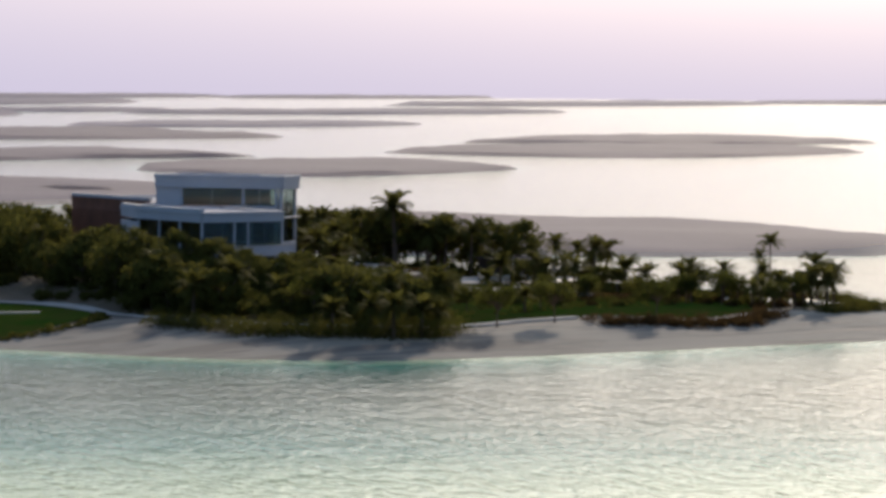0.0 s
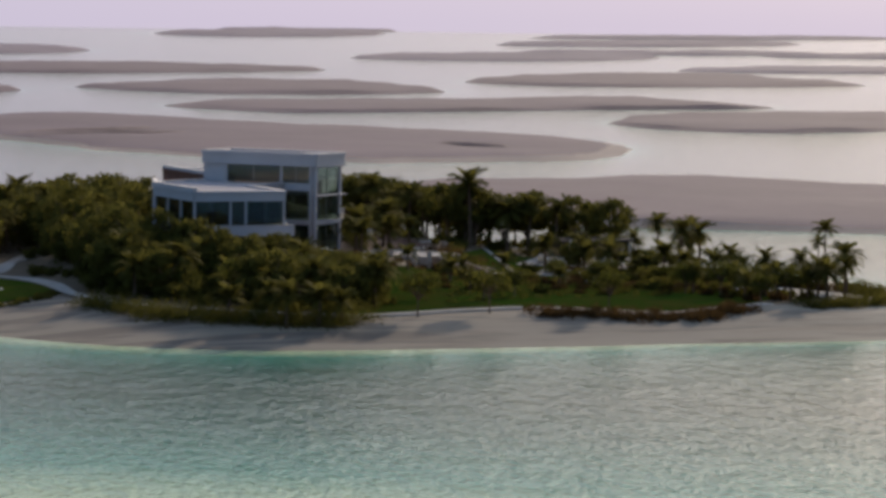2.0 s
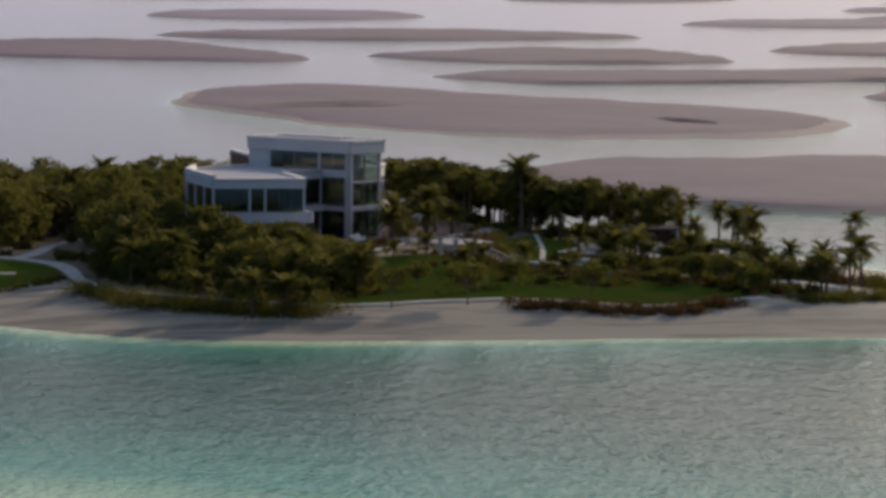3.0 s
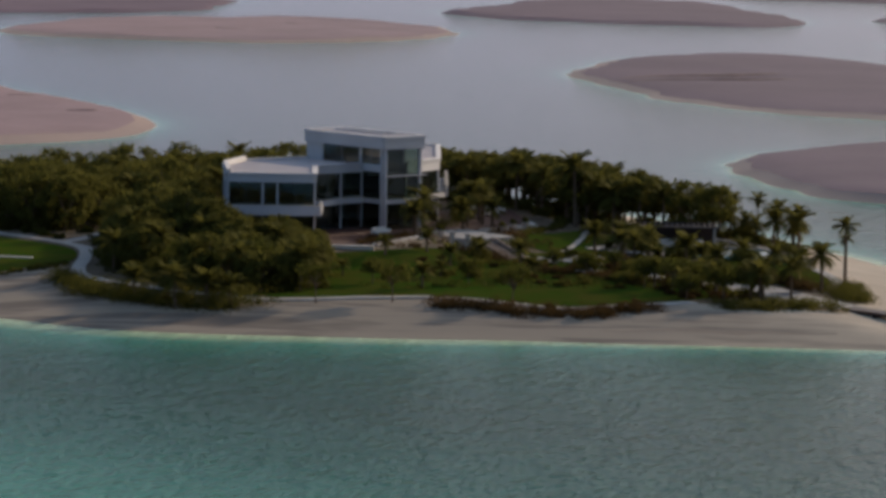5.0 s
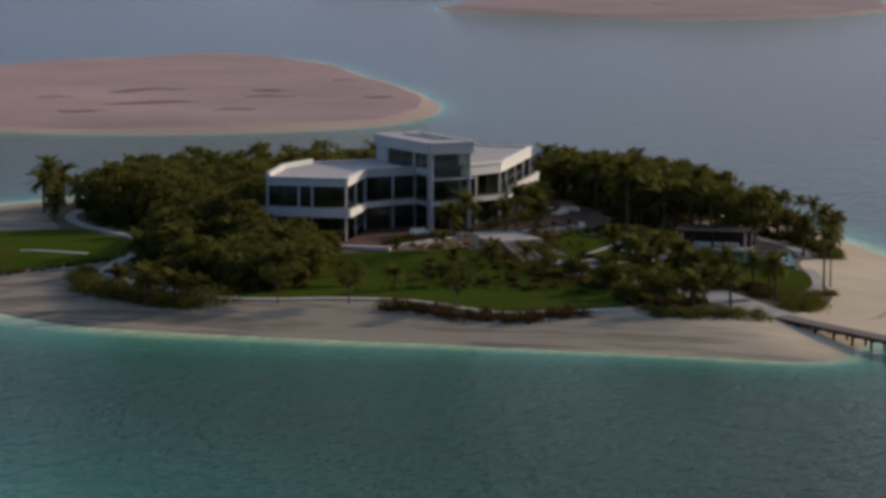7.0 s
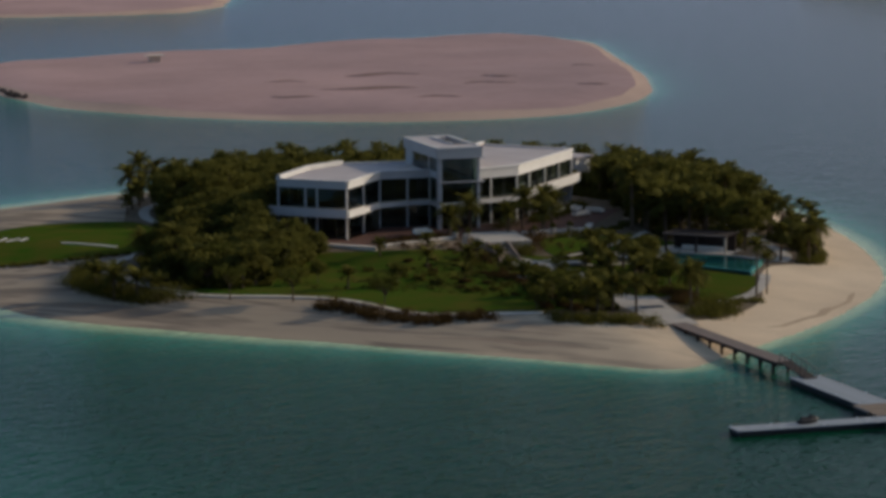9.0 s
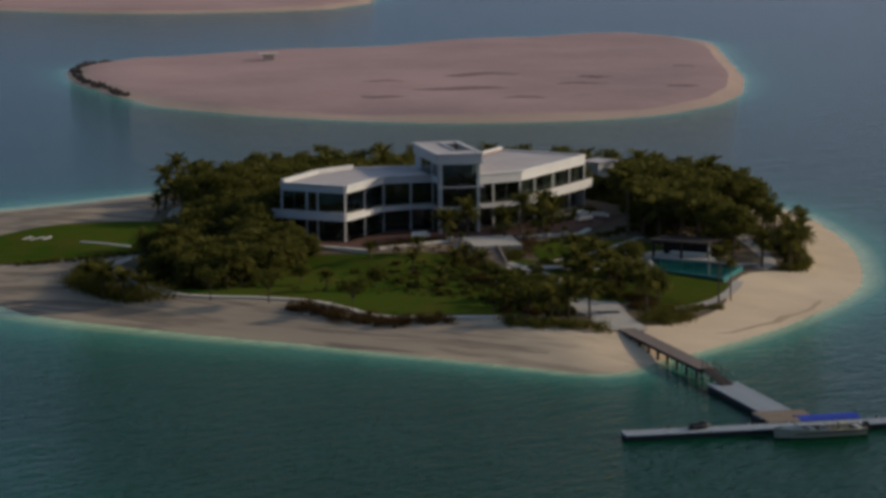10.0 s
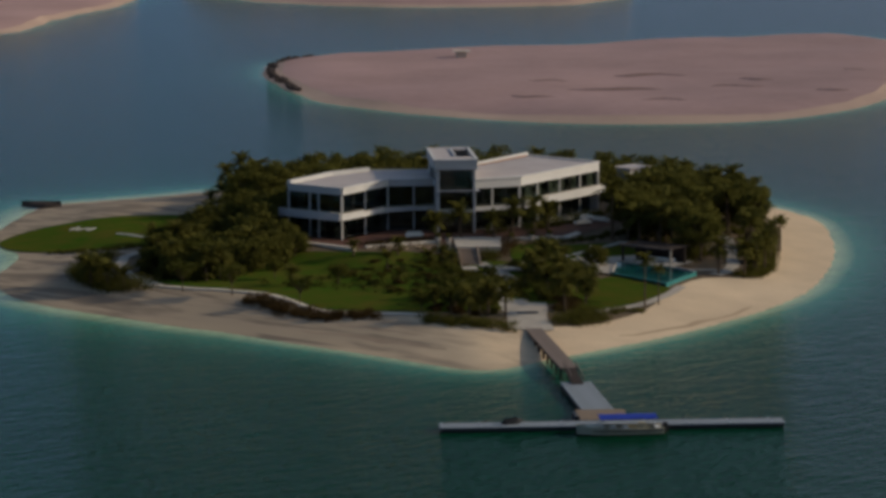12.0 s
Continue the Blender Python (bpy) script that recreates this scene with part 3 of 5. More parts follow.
tagged(patch("jetty_plaza", spline([(-1.3, -48.6), (4.6, -50), (3.9, -65.4), (-1.8, -65.8)], 1), PAVE, 0.16, 1.2), "pale paved court at the head of the jetty", "paving", kind="structure")

# ---- villa terrace ----
tagged(patch("villa_terrace", [(-27, -8), (-20, -11.8), (-17.8, -13.9), (-15.4, -11.6), (-9, -9), (3.4, -6.6), (12.4, -6.0), (15, -2), (24, 12), (10, 14), (-10, 6), (-24, 4)], DECK, 0.22, 1.5, level=3.4), "red-brown terrace round the villa", "terrace", kind="structure")
TERR = [((-25.4, -7.0), (-17.9, -14.0)), ((-16.4, -12.3), (-6.2, -8.1)), ((3.6, -6.6), (12.2, -6.0)), ((12.3, -6.0), (14.6, -1.8))]
for a, b in TERR:
    tagged(link_mesh("terrace_wall", seg(a, b, 1.8, 3.85, 0.8, bevel=0.05), LIMESTONE), "low pale stone retaining wall of the terrace", "wall", kind="structure")
hatch = link_mesh("floor_mat", box(-1.3, 1.3, -0.6, 0.6, 0.0, 0.05, None, 0.01), BLACK)
hatch.matrix_basis = pose(1.5, -57.0, hz(1.5, -57.0) + 0.17)
tagged(hatch, "dark rectangular mat on the jetty court", "mat")

# ---- villa ----
Z0, ZB0, ZB1, ZR = 3.6, 6.5, 7.58, 11.08
ZFL, ZFR = 10.0, 9.65
LA, LB, LC = (-26.6, 0.9), (-19.3, -5.2), (-12.3, 4.0)
LN, LK = (-20.2, 10.4), (-14.5, 14.6)
TL0, TFL, TFR = (-5.5, 4.0), (-5.5, -0.2), (0.0, 0.0)
RL, RF, RB, RBK = (0.0, 2.7), (6.85, 5.15), (20.4, 21.6), (10.6, 31.2)
villa = thing("villa", 0, 0, 0, "white two-storey modern villa with glazed walls and a tall central hall", "house")


def facade(p, q, at, z0, z1, parent, back=0.0):
    """White posts at shares of a wall line, with glazing between them or set back behind."""
    p, q = Vector(p), Vector(q)
    turn = Matrix.Rotation(math.atan2(q.y - p.y, q.x - p.x), 4, "Z")
    d = (q - p).normalized()
    n = Vector((-d.y, d.x))
    for k in at:
        c = p + (q - p) * k
        part("column", box(-0.1, 0.1, -0.1, 0.1, z0, z1, Matrix.Translation((c.x, c.y, 0)) @ turn, 0.02), WHITE, parent)
    for k0, k1 in zip(at, at[1:]):
        a, b = p + (q - p) * k0 + n * back + d * 0.1, p + (q - p) * k1 + n * back - d * 0.1
        w = part("window", seg(a, b, z0 + 0.05, z1 - 0.02, 0.03, -0.08), GLASS, parent)
        m = (a + b) / 2
        if (b - a).length > 2.2:
            part("frame", box(-0.025, 0.025, -0.04, 0.04, z0 + 0.05, z1 - 0.02, Matrix.Translation((m.x, m.y, 0)) @ turn @ Matrix.Translation((0, 0.08, 0))), FRAME, w)
        part("frame", seg(a, b, z0 + 0.02, z0 + 0.12, 0.08, -0.08), FRAME, w)


def inset(poly, d):
    c = Vector((sum(p[0] for p in poly) / len(poly), sum(p[1] for p in poly) / len(poly)))
    return [tuple(Vector(p) + (c - Vector(p)).normalized() * d) for p in poly]


LEFT = [LA, LB, LC, TL0, (-5.5, 14.2), LK, LN]
RIGHT = [RL, RF, RB, RBK, (0.0, 17.5)]
for poly, zf in ((LEFT, ZFL), (RIGHT, ZFR)):
    part("ground_slab", prism(inset(poly, -0.3), 2.6, Z0 + 0.02), PAVE, villa)
    part("upper_floor", prism(inset(poly, 0.2), ZB0 + 0.35, ZB0 + 0.75), FLOOR_IN, villa)
    part("roof", prism(inset(poly, 0.25), zf + 0.25, ZR - 0.22), ROOF, villa, "pale flat roof")
# fascias round the roofs
for poly, zf in ((LEFT, ZFL), (RIGHT, ZFR)):
    for a, b in zip(poly, poly[1:] + poly[:1]):
        if abs(a[0] - b[0]) < 0.01 and abs(a[0]) in (5.5, 0.0):
            continue
        part("fascia", seg(a, b, zf, ZR - 0.3, 0.4, 0.0, 0.03), BROWN if a == RBK else WHITE, villa)
        part("coping", seg(a, b, ZR - 0.3, ZR, 0.62, 0.0, 0.03), BROWN if a == RBK else WHITE, villa)
# roof kerbs that stand up along the outer edges
for a, b in ((LN, LA), (LK, LN), (RBK, (0.3, 17.4))):
    part("roof_kerb", seg(a, b, ZR, ZR + 0.35, 0.5, -0.05, 0.03), WHITE, villa)
# balcony bands
BANDS = [((-28.0, 0.4), (-19.6, -6.6)), ((-19.5, -6.5), (-16.2, -2.4)), ((-16.3, -2.5), (-13.0, 2.0)), ((-13.1, 1.9), (-8.6, 3.5)), ((-8.7, 3.5), (-5.6, 3.4)),
         ((0.1, 2.0), (6.9, 4.1)), ((7.6, 4.4), (21.4, 21.1))]
for k, (a, b) in enumerate(BANDS):
    top = (ZB1, ZB1 - 0.1, ZB1 - 0.35, ZB1 - 0.45, ZB1 - 0.5, ZB1 - 0.5, ZB1 + 0.15)[k]
    part("balcony", seg(a, b, ZB0, top, 0.3, 0, 0.04), WHITE, villa)
    part("coping", seg(a, b, top, top + 0.07, 0.38, 0, 0.015), PAVE, villa)
for poly in ([LA, (-28.0, 0.4), (-19.6, -6.6), LB], [LB, (-19.6, -6.6), (-13.0, 2.0), (-8.6, 3.5), (-5.6, 3.4), TL0, LC], [RL, (0.1, 2.0), (6.9, 4.1), RF], [RF, (7.6, 4.4), (21.4, 21.1), RB]):
    part("balcony_floor", prism(poly, ZB0 + 0.1, ZB0 + 0.38), WHITE, villa)
# glazed walls, upper and lower floor
for z0, z1, z2, back in ((ZB0 + 0.4, ZFL, ZFR, 0.0), (Z0, ZB0 + 0.1, ZB0 + 0.1, 1.3)):
    facade(LN, LA, (0, 0.33, 0.66, 1), z0, z1, villa, back)
    facade(LA, LB, (0, 0.40, 0.57, 1), z0, z1, villa, back)
    facade(LB, LC, (0, 0.5, 1), z0, z1, villa, back)
    facade(LC, TL0, (0, 0.55, 1), z0, z1, villa, back * 0.5)
    facade(RL, RF, (0, 0.4, 1), z0, z2, villa, back * 0.5)
    facade(RF, RB, (0, 0.22, 0.5, 0.76, 1), z0, z2, villa, back)
# solid back walls
for a, b, m in ((LK, LN, WHITE), ((-5.5, 14.2), LK, WHITE), (RB, RBK, WHITE)):
    part("wall", seg(a, b, Z0, ZFR, 0.35), m, villa)
wall = part("wall", seg((0.0, 17.5), RBK, Z0, ZFR, 0.3), BROWN, villa, "red-brown clad back wall")
p, q = Vector((0.0, 17.5)), Vector(RBK)
for k in range(24):
    c = p + (q - p) * (k + 0.5) / 24
    part("batten", seg(c, c + (q - p).normalized() * 0.2, Z0 + 0.3, ZFR - 0.1, 0.12, -0.2), BROWN, wall)
# curtains behind the sunny upper windows
p, q = Vector(RF), Vector(RB)
for k0, k1 in ((0.10, 0.21), (0.23, 0.30), (0.40, 0.60), (0.68, 0.75), (0.88, 0.98)):
    a, b = p + (q - p) * k0, p + (q - p) * k1
    n = max(4, int((b - a).length / 0.18))
    bm = bmesh.new()
    nrm = Vector((-(q - p).y, (q - p).x)).normalized()
    rows = []
    for j in range(n + 1):
        c = a + (b - a) * j / n + nrm * (0.45 + 0.05 * (j % 2))
        rows.append([bm.verts.new((c.x + nrm.x * o, c.y + nrm.y * o, z)) for o, z in ((0, ZB0 + 0.8), (0, ZFR - 0.1), (0.03, ZFR - 0.1), (0.03, ZB0 + 0.8))])
    for u, v in zip(rows, rows[1:]):
        for j in range(4):
            bm.faces.new((u[j], u[(j + 1) % 4], v[(j + 1) % 4], v[j]))
    part("curtain", bm, CURTAIN, villa, "pleated beige curtain")
# inner walls
for a, b in (((-22, 5), (-14, 8)), ((-12, 8.5), (-6, 8.5)), ((2, 9), (12, 20))):
    part("inner_wall", seg(a, b, Z0, ZFR, 0.2), FLOOR_IN, villa)

# tall hall in the middle
ZT0, ZT1 = 12.85, 14.3
hall = [(-5.5, -0.25), (0.0, 0.0), (0.0, 14.4), (-5.6, 14.2)]
for x, y in ((-5.35, -0.1), (-0.15, 0.1)):
    part("column", box(x - 0.17, x + 0.17, y - 0.17, y + 0.17, Z0 - 0.6, ZT0, None, 0.04), WHITE, villa)
for z0, z1 in ((Z0, 6.55), (7.05, 9.65), (9.8, ZT0)):
    w = part("window", box(-5.05, -0.45, 0.1, 0.14, z0, z1), GLASS, villa)
    for x in (-2.75,):
        part("frame", box(x - 0.03, x + 0.03, 0.06, 0.18, z0, z1), FRAME, w)
part("spandrel", box(-5.2, -0.3, -0.15, 0.2, 6.55, 7.05, None, 0.03), WHITE, villa)
part("transom", box(-5.2, -0.3, 0.0, 0.2, 9.65, 9.8), WHITE, villa)
for y in (0.2, 4.0, 11.2):
    part("column", box(-5.66, -5.38, y, y + 0.3, ZR - 0.2 if y > 1 else Z0, ZT0, None, 0.03), WHITE, villa)
for y0, y1 in ((0.6, 4.0), (4.4, 11.2)):
    w = part("window", box(-5.5, -5.46, y0, y1, 11.02, ZT0), GLASS, villa)
    part("frame", box(-5.54, -5.42, (y0 + y1) / 2 - 0.03, (y0 + y1) / 2 + 0.03, 11.02, ZT0), GREY, w)
part("window", box(-5.5, -5.46, 0.6, 3.9, Z0, 6.55), GLASS, villa)
part("window", box(-5.5, -5.46, 0.6, 3.9, 7.05, 10.2), GLASS, villa)
part("spandrel", box(-5.7, -5.35, 0.4, 4.0, 6.55, 7.05), WHITE, villa)
part("spandrel", box(-5.7, -5.35, 0.4, 4.2, 10.2, 11.02), WHITE, villa)
part("wall", box(-5.7, -5.35, 11.5, 14.2, ZR - 0.3, ZT0), WHITE, villa)
part("wall", box(-5.6, 0.0, 14.0, 14.35, Z0, ZT0), WHITE, villa)
part("wall", box(-0.3, 0.0, 2.9, 14.0, ZR - 0.3, ZT0), WHITE, villa)
part("window", box(-0.2, -0.16, 0.4, 2.8, Z0, ZT0), GLASS, villa)
part("inner_floor", box(-5.3, -0.35, 0.4, 13.9, 6.55, 6.95), FLOOR_IN, villa)
part("inner_floor", box(-5.3, -0.35, 3.0, 13.9, 9.6, 9.9), FLOOR_IN, villa)
# hall roof with a long opening over its east half
part("roof", box(-5.7, -2.6, 0.3, 14.2, ZT1 - 0.35, ZT1 - 0.1), ROOF, villa, "pale flat roof")
part("roof", box(-2.6, -0.2, 0.3, 3.6, ZT1 - 0.35, ZT1 - 0.1), ROOF, villa)
part("roof", box(-2.6, -0.2, 12.6, 14.2, ZT1 - 0.35, ZT1 - 0.1), ROOF, villa)
part("roof_well", box(-2.6, -0.2, 3.6, 12.6, ZT0 - 0.3, ZT0 - 0.1), BROWN, villa, "sunken red-brown roof light")
part("roof_rib", box(-2.75, -2.45, 3.5, 12.7, ZT1 - 0.1, ZT1 + 0.12, None, 0.02), WHITE, villa)
for a, b in (((-5.9, -0.45), (0.25, -0.2)), ((0.15, -0.2), (0.15, 14.5)), ((0.2, 14.4), (-5.9, 14.2)), ((-5.8, 14.3), (-5.8, -0.45))):
    part("fascia", seg(a, b, ZT0, ZT1 - 0.4, 0.34, 0, 0.03), WHITE, villa)
    part("coping", seg(a, b, ZT1 - 0.4, ZT1, 0.52, 0, 0.03), WHITE, villa)
# thin sun ledges round the glazed corner of the hall
for z in (9.7, 12.78):
    part("ledge", box(-5.8, 0.6, -0.5, 0.1, z, z + 0.05, None, 0.01), GREY, villa)
    part("ledge", box(0.18, 0.6, 0.1, 2.4, z, z + 0.05, None, 0.01), GREY, villa)

# ---- planting ----
def leaf_mesh(name, centres, radii, per, size, material, seed, flat=0.7):
    """A crown of many small leaf blades gathered in uneven clumps."""
    rng = np.random.default_rng(seed)
    C = np.repeat(np.array(centres), per, 0)
    R = np.repeat(np.array(radii), per)[:, None]
    d = rng.normal(size=C.shape)
    d /= np.linalg.norm(d, axis=1)[:, None]
    r = 1.2 * rng.random((len(C), 1)) ** 0.5
    P = C + d * r * R * np.array([1, 1, flat])
    n = len(P)
    a = rng.normal(size=(n, 3))
    a /= np.linalg.norm(a, axis=1)[:, None]
    b = np.cross(a, d)
    b /= np.linalg.norm(b, axis=1)[:, None] + 1e-9
    s = size * (0.6 + 0.8 * rng.random((n, 1)))
    V = np.stack([P - a * s * 0.5, P + b * s * 0.28, P + a * s * 0.5 - np.array([0, 0, 0.08]), P - b * s * 0.28], 1).reshape(-1, 3)
    me = bpy.data.meshes.new(name)
    me.from_pydata(V.tolist(), [], np.arange(4 * n).reshape(n, 4).tolist())
    me.materials.append(material)
    return me


def broad_tree(seed, h, spread, low=0.56):
    rng = random.Random(seed)
    top = new("broadleaf_tree")
    bm = bmesh.new()
    tube(bm, (0, 0, -0.3), (0.1, 0.05, h * 0.4), 0.2, 0.13)
    cen, rad = [], []
    for k in range(7):
        a, r = k * 0.9 + rng.random(), spread * rng.uniform(0.35, 0.75)
        tip = Vector((r * math.cos(a), r * math.sin(a), h * rng.uniform(0.55, 0.95)))
        tube(bm, (0.1, 0.05, h * rng.uniform(0.25, 0.38)), tip, 0.09, 0.03, 6)
    part("trunk", bm, BARK, top)
    for k in range(74):
        a, u = rng.random() * 6.283, rng.uniform(-0.95, 1)
        w = math.sqrt(max(0, 1 - u * u)) * rng.uniform(0.75, 1.08)
        cen.append((spread * w * math.cos(a) * rng.uniform(0.85, 1.1), spread * w * math.sin(a), h * low + h * (0.98 - low) * u * rng.uniform(0.75, 1.1)))
        rad.append(rng.uniform(0.5, 1.1) * spread * 0.34)
    ob = new("crown", leaf_mesh("crown", cen, rad, 36, 0.44, LEAF, seed))
    ob.parent = top
    return top


def palm_tree(seed, h, fronds=30, reach=2.6, girth=1.0):
    rng = random.Random(seed)
    top = new("date_palm")
    bm = bmesh.new()
    bend = rng.uniform(-0.25, 0.25)
    pts = [Vector((bend * (k / 8) ** 2, 0.1 * bend * k / 8, -0.3 + (h + 0.3) * k / 8)) for k in range(9)]
    for k, (a, b) in enumerate(zip(pts, pts[1:])):
        tube(bm, a, b, girth * (0.24 - 0.012 * k), girth * (0.19 - 0.008 * k), 8)
    part("trunk", bm, BARK, top)
    V, F = [], []
    hub = pts[-1]
    for i in range(fronds):
        az = i * 2.39996 + rng.uniform(-0.2, 0.2)
        el = radians(rng.uniform(-25, 85))
        L = reach * rng.uniform(0.8, 1.1)
        o = Vector((math.cos(az), math.sin(az), 0))
        side = Vector((-o.y, o.x, 0))
        p, e, step = hub.copy(), el, L / 13
        for s in range(13):
            d = o * math.cos(e) + Vector((0, 0, 1)) * math.sin(e)
            q = p + d * step
            n = len(V)
            V += [p - side * 0.03, p + side * 0.03, q + side * 0.02, q - side * 0.02]
            F.append((n, n + 1, n + 2, n + 3))
            ll = 0.78 * math.sin(math.pi * (0.12 + 0.85 * s / 12)) + 0.1
            for sg in (-1, 1):
                tip = q + side * sg * ll * 0.8 + d * ll * 0.5 + Vector((0, 0, -0.12 - 0.1 * rng.random()))
                n = len(V)
                V += [p, p + d * step * 1.05, tip]
                F.append((n, n + 1, n + 2))
            p = q
            e -= radians(rng.uniform(2.5, 7.5))
    me = bpy.data.meshes.new("crown")
    me.from_pydata([tuple(v) for v in V], [], F)
    me.materials.append(FROND)
    ob = new("crown", me)
    ob.parent = top
    return top


BROAD = [tagged(broad_tree(11 + k, h, s), "dense dark green broadleaf garden tree", "tree", "broadleaf trees in the garden") for k, (h, s) in enumerate(((6.0, 2.9), (6.8, 3.1), (5.2, 2.6), (4.2, 2.3)))]
CLEARSTEM = tagged(broad_tree(19, 7.0, 2.9, 0.70), "tall broadleaf tree with a clear stem and a dense crown", "tree", "broadleaf trees in the garden")
PALMS = [tagged(palm_tree(31 + k, h, n, r, g), "date palm with a slim trunk and drooping fronds", "palm tree", "palms in the garden") for k, (h, n, r, g) in enumerate(((4.4, 38, 2.5, 1.0), (5.6, 36, 2.4, 1.0), (3.4, 38, 2.4, 1.0), (2.3, 30, 2.0, 0.9), (6.2, 22, 1.7, 0.65)))]
used = set()


def plant(master, x, y, s=1.0, rz=0.0, z=None):
    m = pose(x, y, hz(x, y) - 0.05 if z is None else z, 0, 0, rz) @ Matrix.Diagonal((s, s, s, 1))
    if master.name not in used:
        used.add(master.name)
        master.matrix_basis = m
        return master
    ob = copy_thing(master, pose(0, 0, 0))
    ob.matrix_basis = m
    return ob


CLEAR = [(x, y, 3.4) for x, y in PATHS[0][0]] + [(x, y, 4.2) for x, y in PATHS[7][0]] + [(-39, 22, 3.5), (-40, 14, 4.0), (-43, 9, 4.0)] + [(x, y, 2.0) for x, y in PATHS[1][0]] + [(x, y, 1.6) for p in PATHS[2:4] for x, y in p[0]] + [(x, y, 2.9) for x, y in PATHS[4][0]] + [(28.5, 43, 4.5), (27.6, 38, 4), (26.8, 33, 3.5)]


def grove(poly, gap, kinds, seed, smin=0.85, smax=1.2, free=1.0):
    """Trees set irregularly inside an outline, at least gap apart."""
    rng = random.Random(seed)
    P = np.array(poly)
    lo, hi = P.min(0), P.max(0)
    done = []
    for _ in range(4000):
        x, y = rng.uniform(lo[0], hi[0]), rng.uniform(lo[1], hi[1])
        if float(signed(poly, np.array([x]), np.array([y]))[0]) < 0:
            continue
        if any((x - a) ** 2 + (y - b) ** 2 < gap * gap for a, b in done):
            continue
        if any((x - a) ** 2 + (y - b) ** 2 < c * c * free * free for a, b, c in CLEAR) or float(signed(LEFT, np.array([x]), np.array([y]))[0]) > -1.5:
            continue
        done.append((x, y))
        plant(rng.choice(kinds), x, y, rng.uniform(smin, smax), rng.uniform(0, 360))


def young_tree(seed, h, spread):
    rng = random.Random(seed)
    top = new("young_tree")
    bm = bmesh.new()
    tube(bm, (0, 0, -0.3), (0.05, 0, h * 0.55), 0.1, 0.06, 7)
    cen, rad = [], []
    for k in range(22):
        a, r = k * 2.4 + rng.random() * 0.5, spread * rng.uniform(0.3, 0.9)
        tip = Vector((r * math.cos(a), r * math.sin(a), h * rng.uniform(0.55, 0.95)))
        tube(bm, (0.05, 0, h * rng.uniform(0.35, 0.55)), tip, 0.045, 0.015, 5)
        cen.append(tuple(tip))
        rad.append(rng.uniform(0.55, 0.95))
    part("trunk", bm, BARK, top)
    ob = new("crown", leaf_mesh("crown", cen, rad, 30, 0.36, THIN, seed))
    ob.parent = top
    return top


def bush(seed, h, spread, material, name, per=40):
    rng = random.Random(seed)
    cen = [(spread * rng.uniform(-0.7, 0.7), spread * rng.uniform(-0.7, 0.7), h * rng.uniform(0.15, 0.75)) for _ in range(16)]
    rad = [rng.uniform(0.4, 0.6) * spread * 0.7 for _ in cen]
    return new(name, leaf_mesh(name, cen, rad, per, 0.3, material, seed))


YOUNG = [tagged(young_tree(51 + k, h, s), "young garden tree with thin olive-brown foliage", "tree", "young trees on the lawn") for k, (h, s) in enumerate(((4.6, 1.9), (3.6, 1.6)))]
BUSH = [tagged(bush(61 + k, h, s, SHRUB, "shrub"), "rounded dark green garden shrub", "shrub", "shrubs in the garden beds") for k, (h, s) in enumerate(((1.6, 1.5), (1.1, 1.2), (2.2, 1.7)))]

RUSSET = [tagged(bush(66 + k, h, s, REDLEAF, "shrub"), "low russet-brown garden shrub", "shrub", "shrubs in the garden beds") for k, (h, s) in enumerate(((0.9, 1.2), (0.7, 1.0)))]
W1 = [(-42, 4), (-47, -8), (-47, -22), (-44, -27.5), (-39, -29), (-35, -27), (-30.5, -17), (-29, -4), (-25, 8), (-20, 17), (-25, 20), (-29.5, 16), (-32, 11)]
W2 = [(-57, -12), (-52.5, -13), (-52, -22), (-48, -29), (-50, -31), (-56, -24)]
BACK = [(-37, 36), (-20, 20), (-4, 28), (10, 38), (20, 38), (34, 40), (34, 52), (16, 62), (-8, 64), (-26, 60), (-34, 50)]
EAST = [(24, 12), (21, -6), (26, -14), (29, -18), (30.5, -19), (32.5, 4), (41.5, 8), (44.5, 22), (42, 38), (34, 42), (26, 32), (27, 20)]
POINT = [(37.5, -8), (35.5, -25.5), (37.5, -24), (42, -5), (42, 6), (39.5, 4)]
FRONT = [(-9, -16), (-4, -16), (-5, -26), (4, -34), (3, -20), (8, -28), (14, -33), (12, -36), (10, -44), (3, -49), (-5, -53), (-8, -46), (-6, -34)]
LAWNP = [(-8, -16), (-20, -15), (-28, -20), (-36, -28), (-30, -34), (-18, -36), (-10, -44), (-8, -30)]
W1B = [(-37, 6), (-40, 1), (-34, 1), (-25, 8), (-20, 17), (-25, 20), (-29.5, 16), (-32, 11)]
W1F = [(-41.5, 1), (-44, -8), (-44.5, -21), (-42.5, -27), (-39, -29), (-35.5, -26.5), (-31, -17), (-31, -6), (-33, 1)]
grove(W1B, 3.0, BROAD[:3], 1, 0.64, 0.86)
grove(W1F, 2.6, BROAD[3:] + BROAD[2:3] + YOUNG[:1], 16, 0.55, 1.05)
grove(W1F, 6.5, PALMS[2:3] + PALMS[:1], 21, 0.85, 1.05)
grove(W1, 9.0, PALMS[2:3], 6, 0.8, 1.0)
for x, y, k, s in ((-53.6, -28, 2, 0.9), (-51.3, -30, 3, 1.1), (-54.6, -22.5, 3, 1.0), (-52.6, -25.5, 2, 0.8), (-49.2, -31, 3, 0.9)):
    plant(PALMS[k], x, y, s, (x * 37 + y * 11) % 360)
grove(BACK, 3.4, BROAD[:2] + BROAD[:2] + PALMS[:2], 3, 0.92, 1.08)
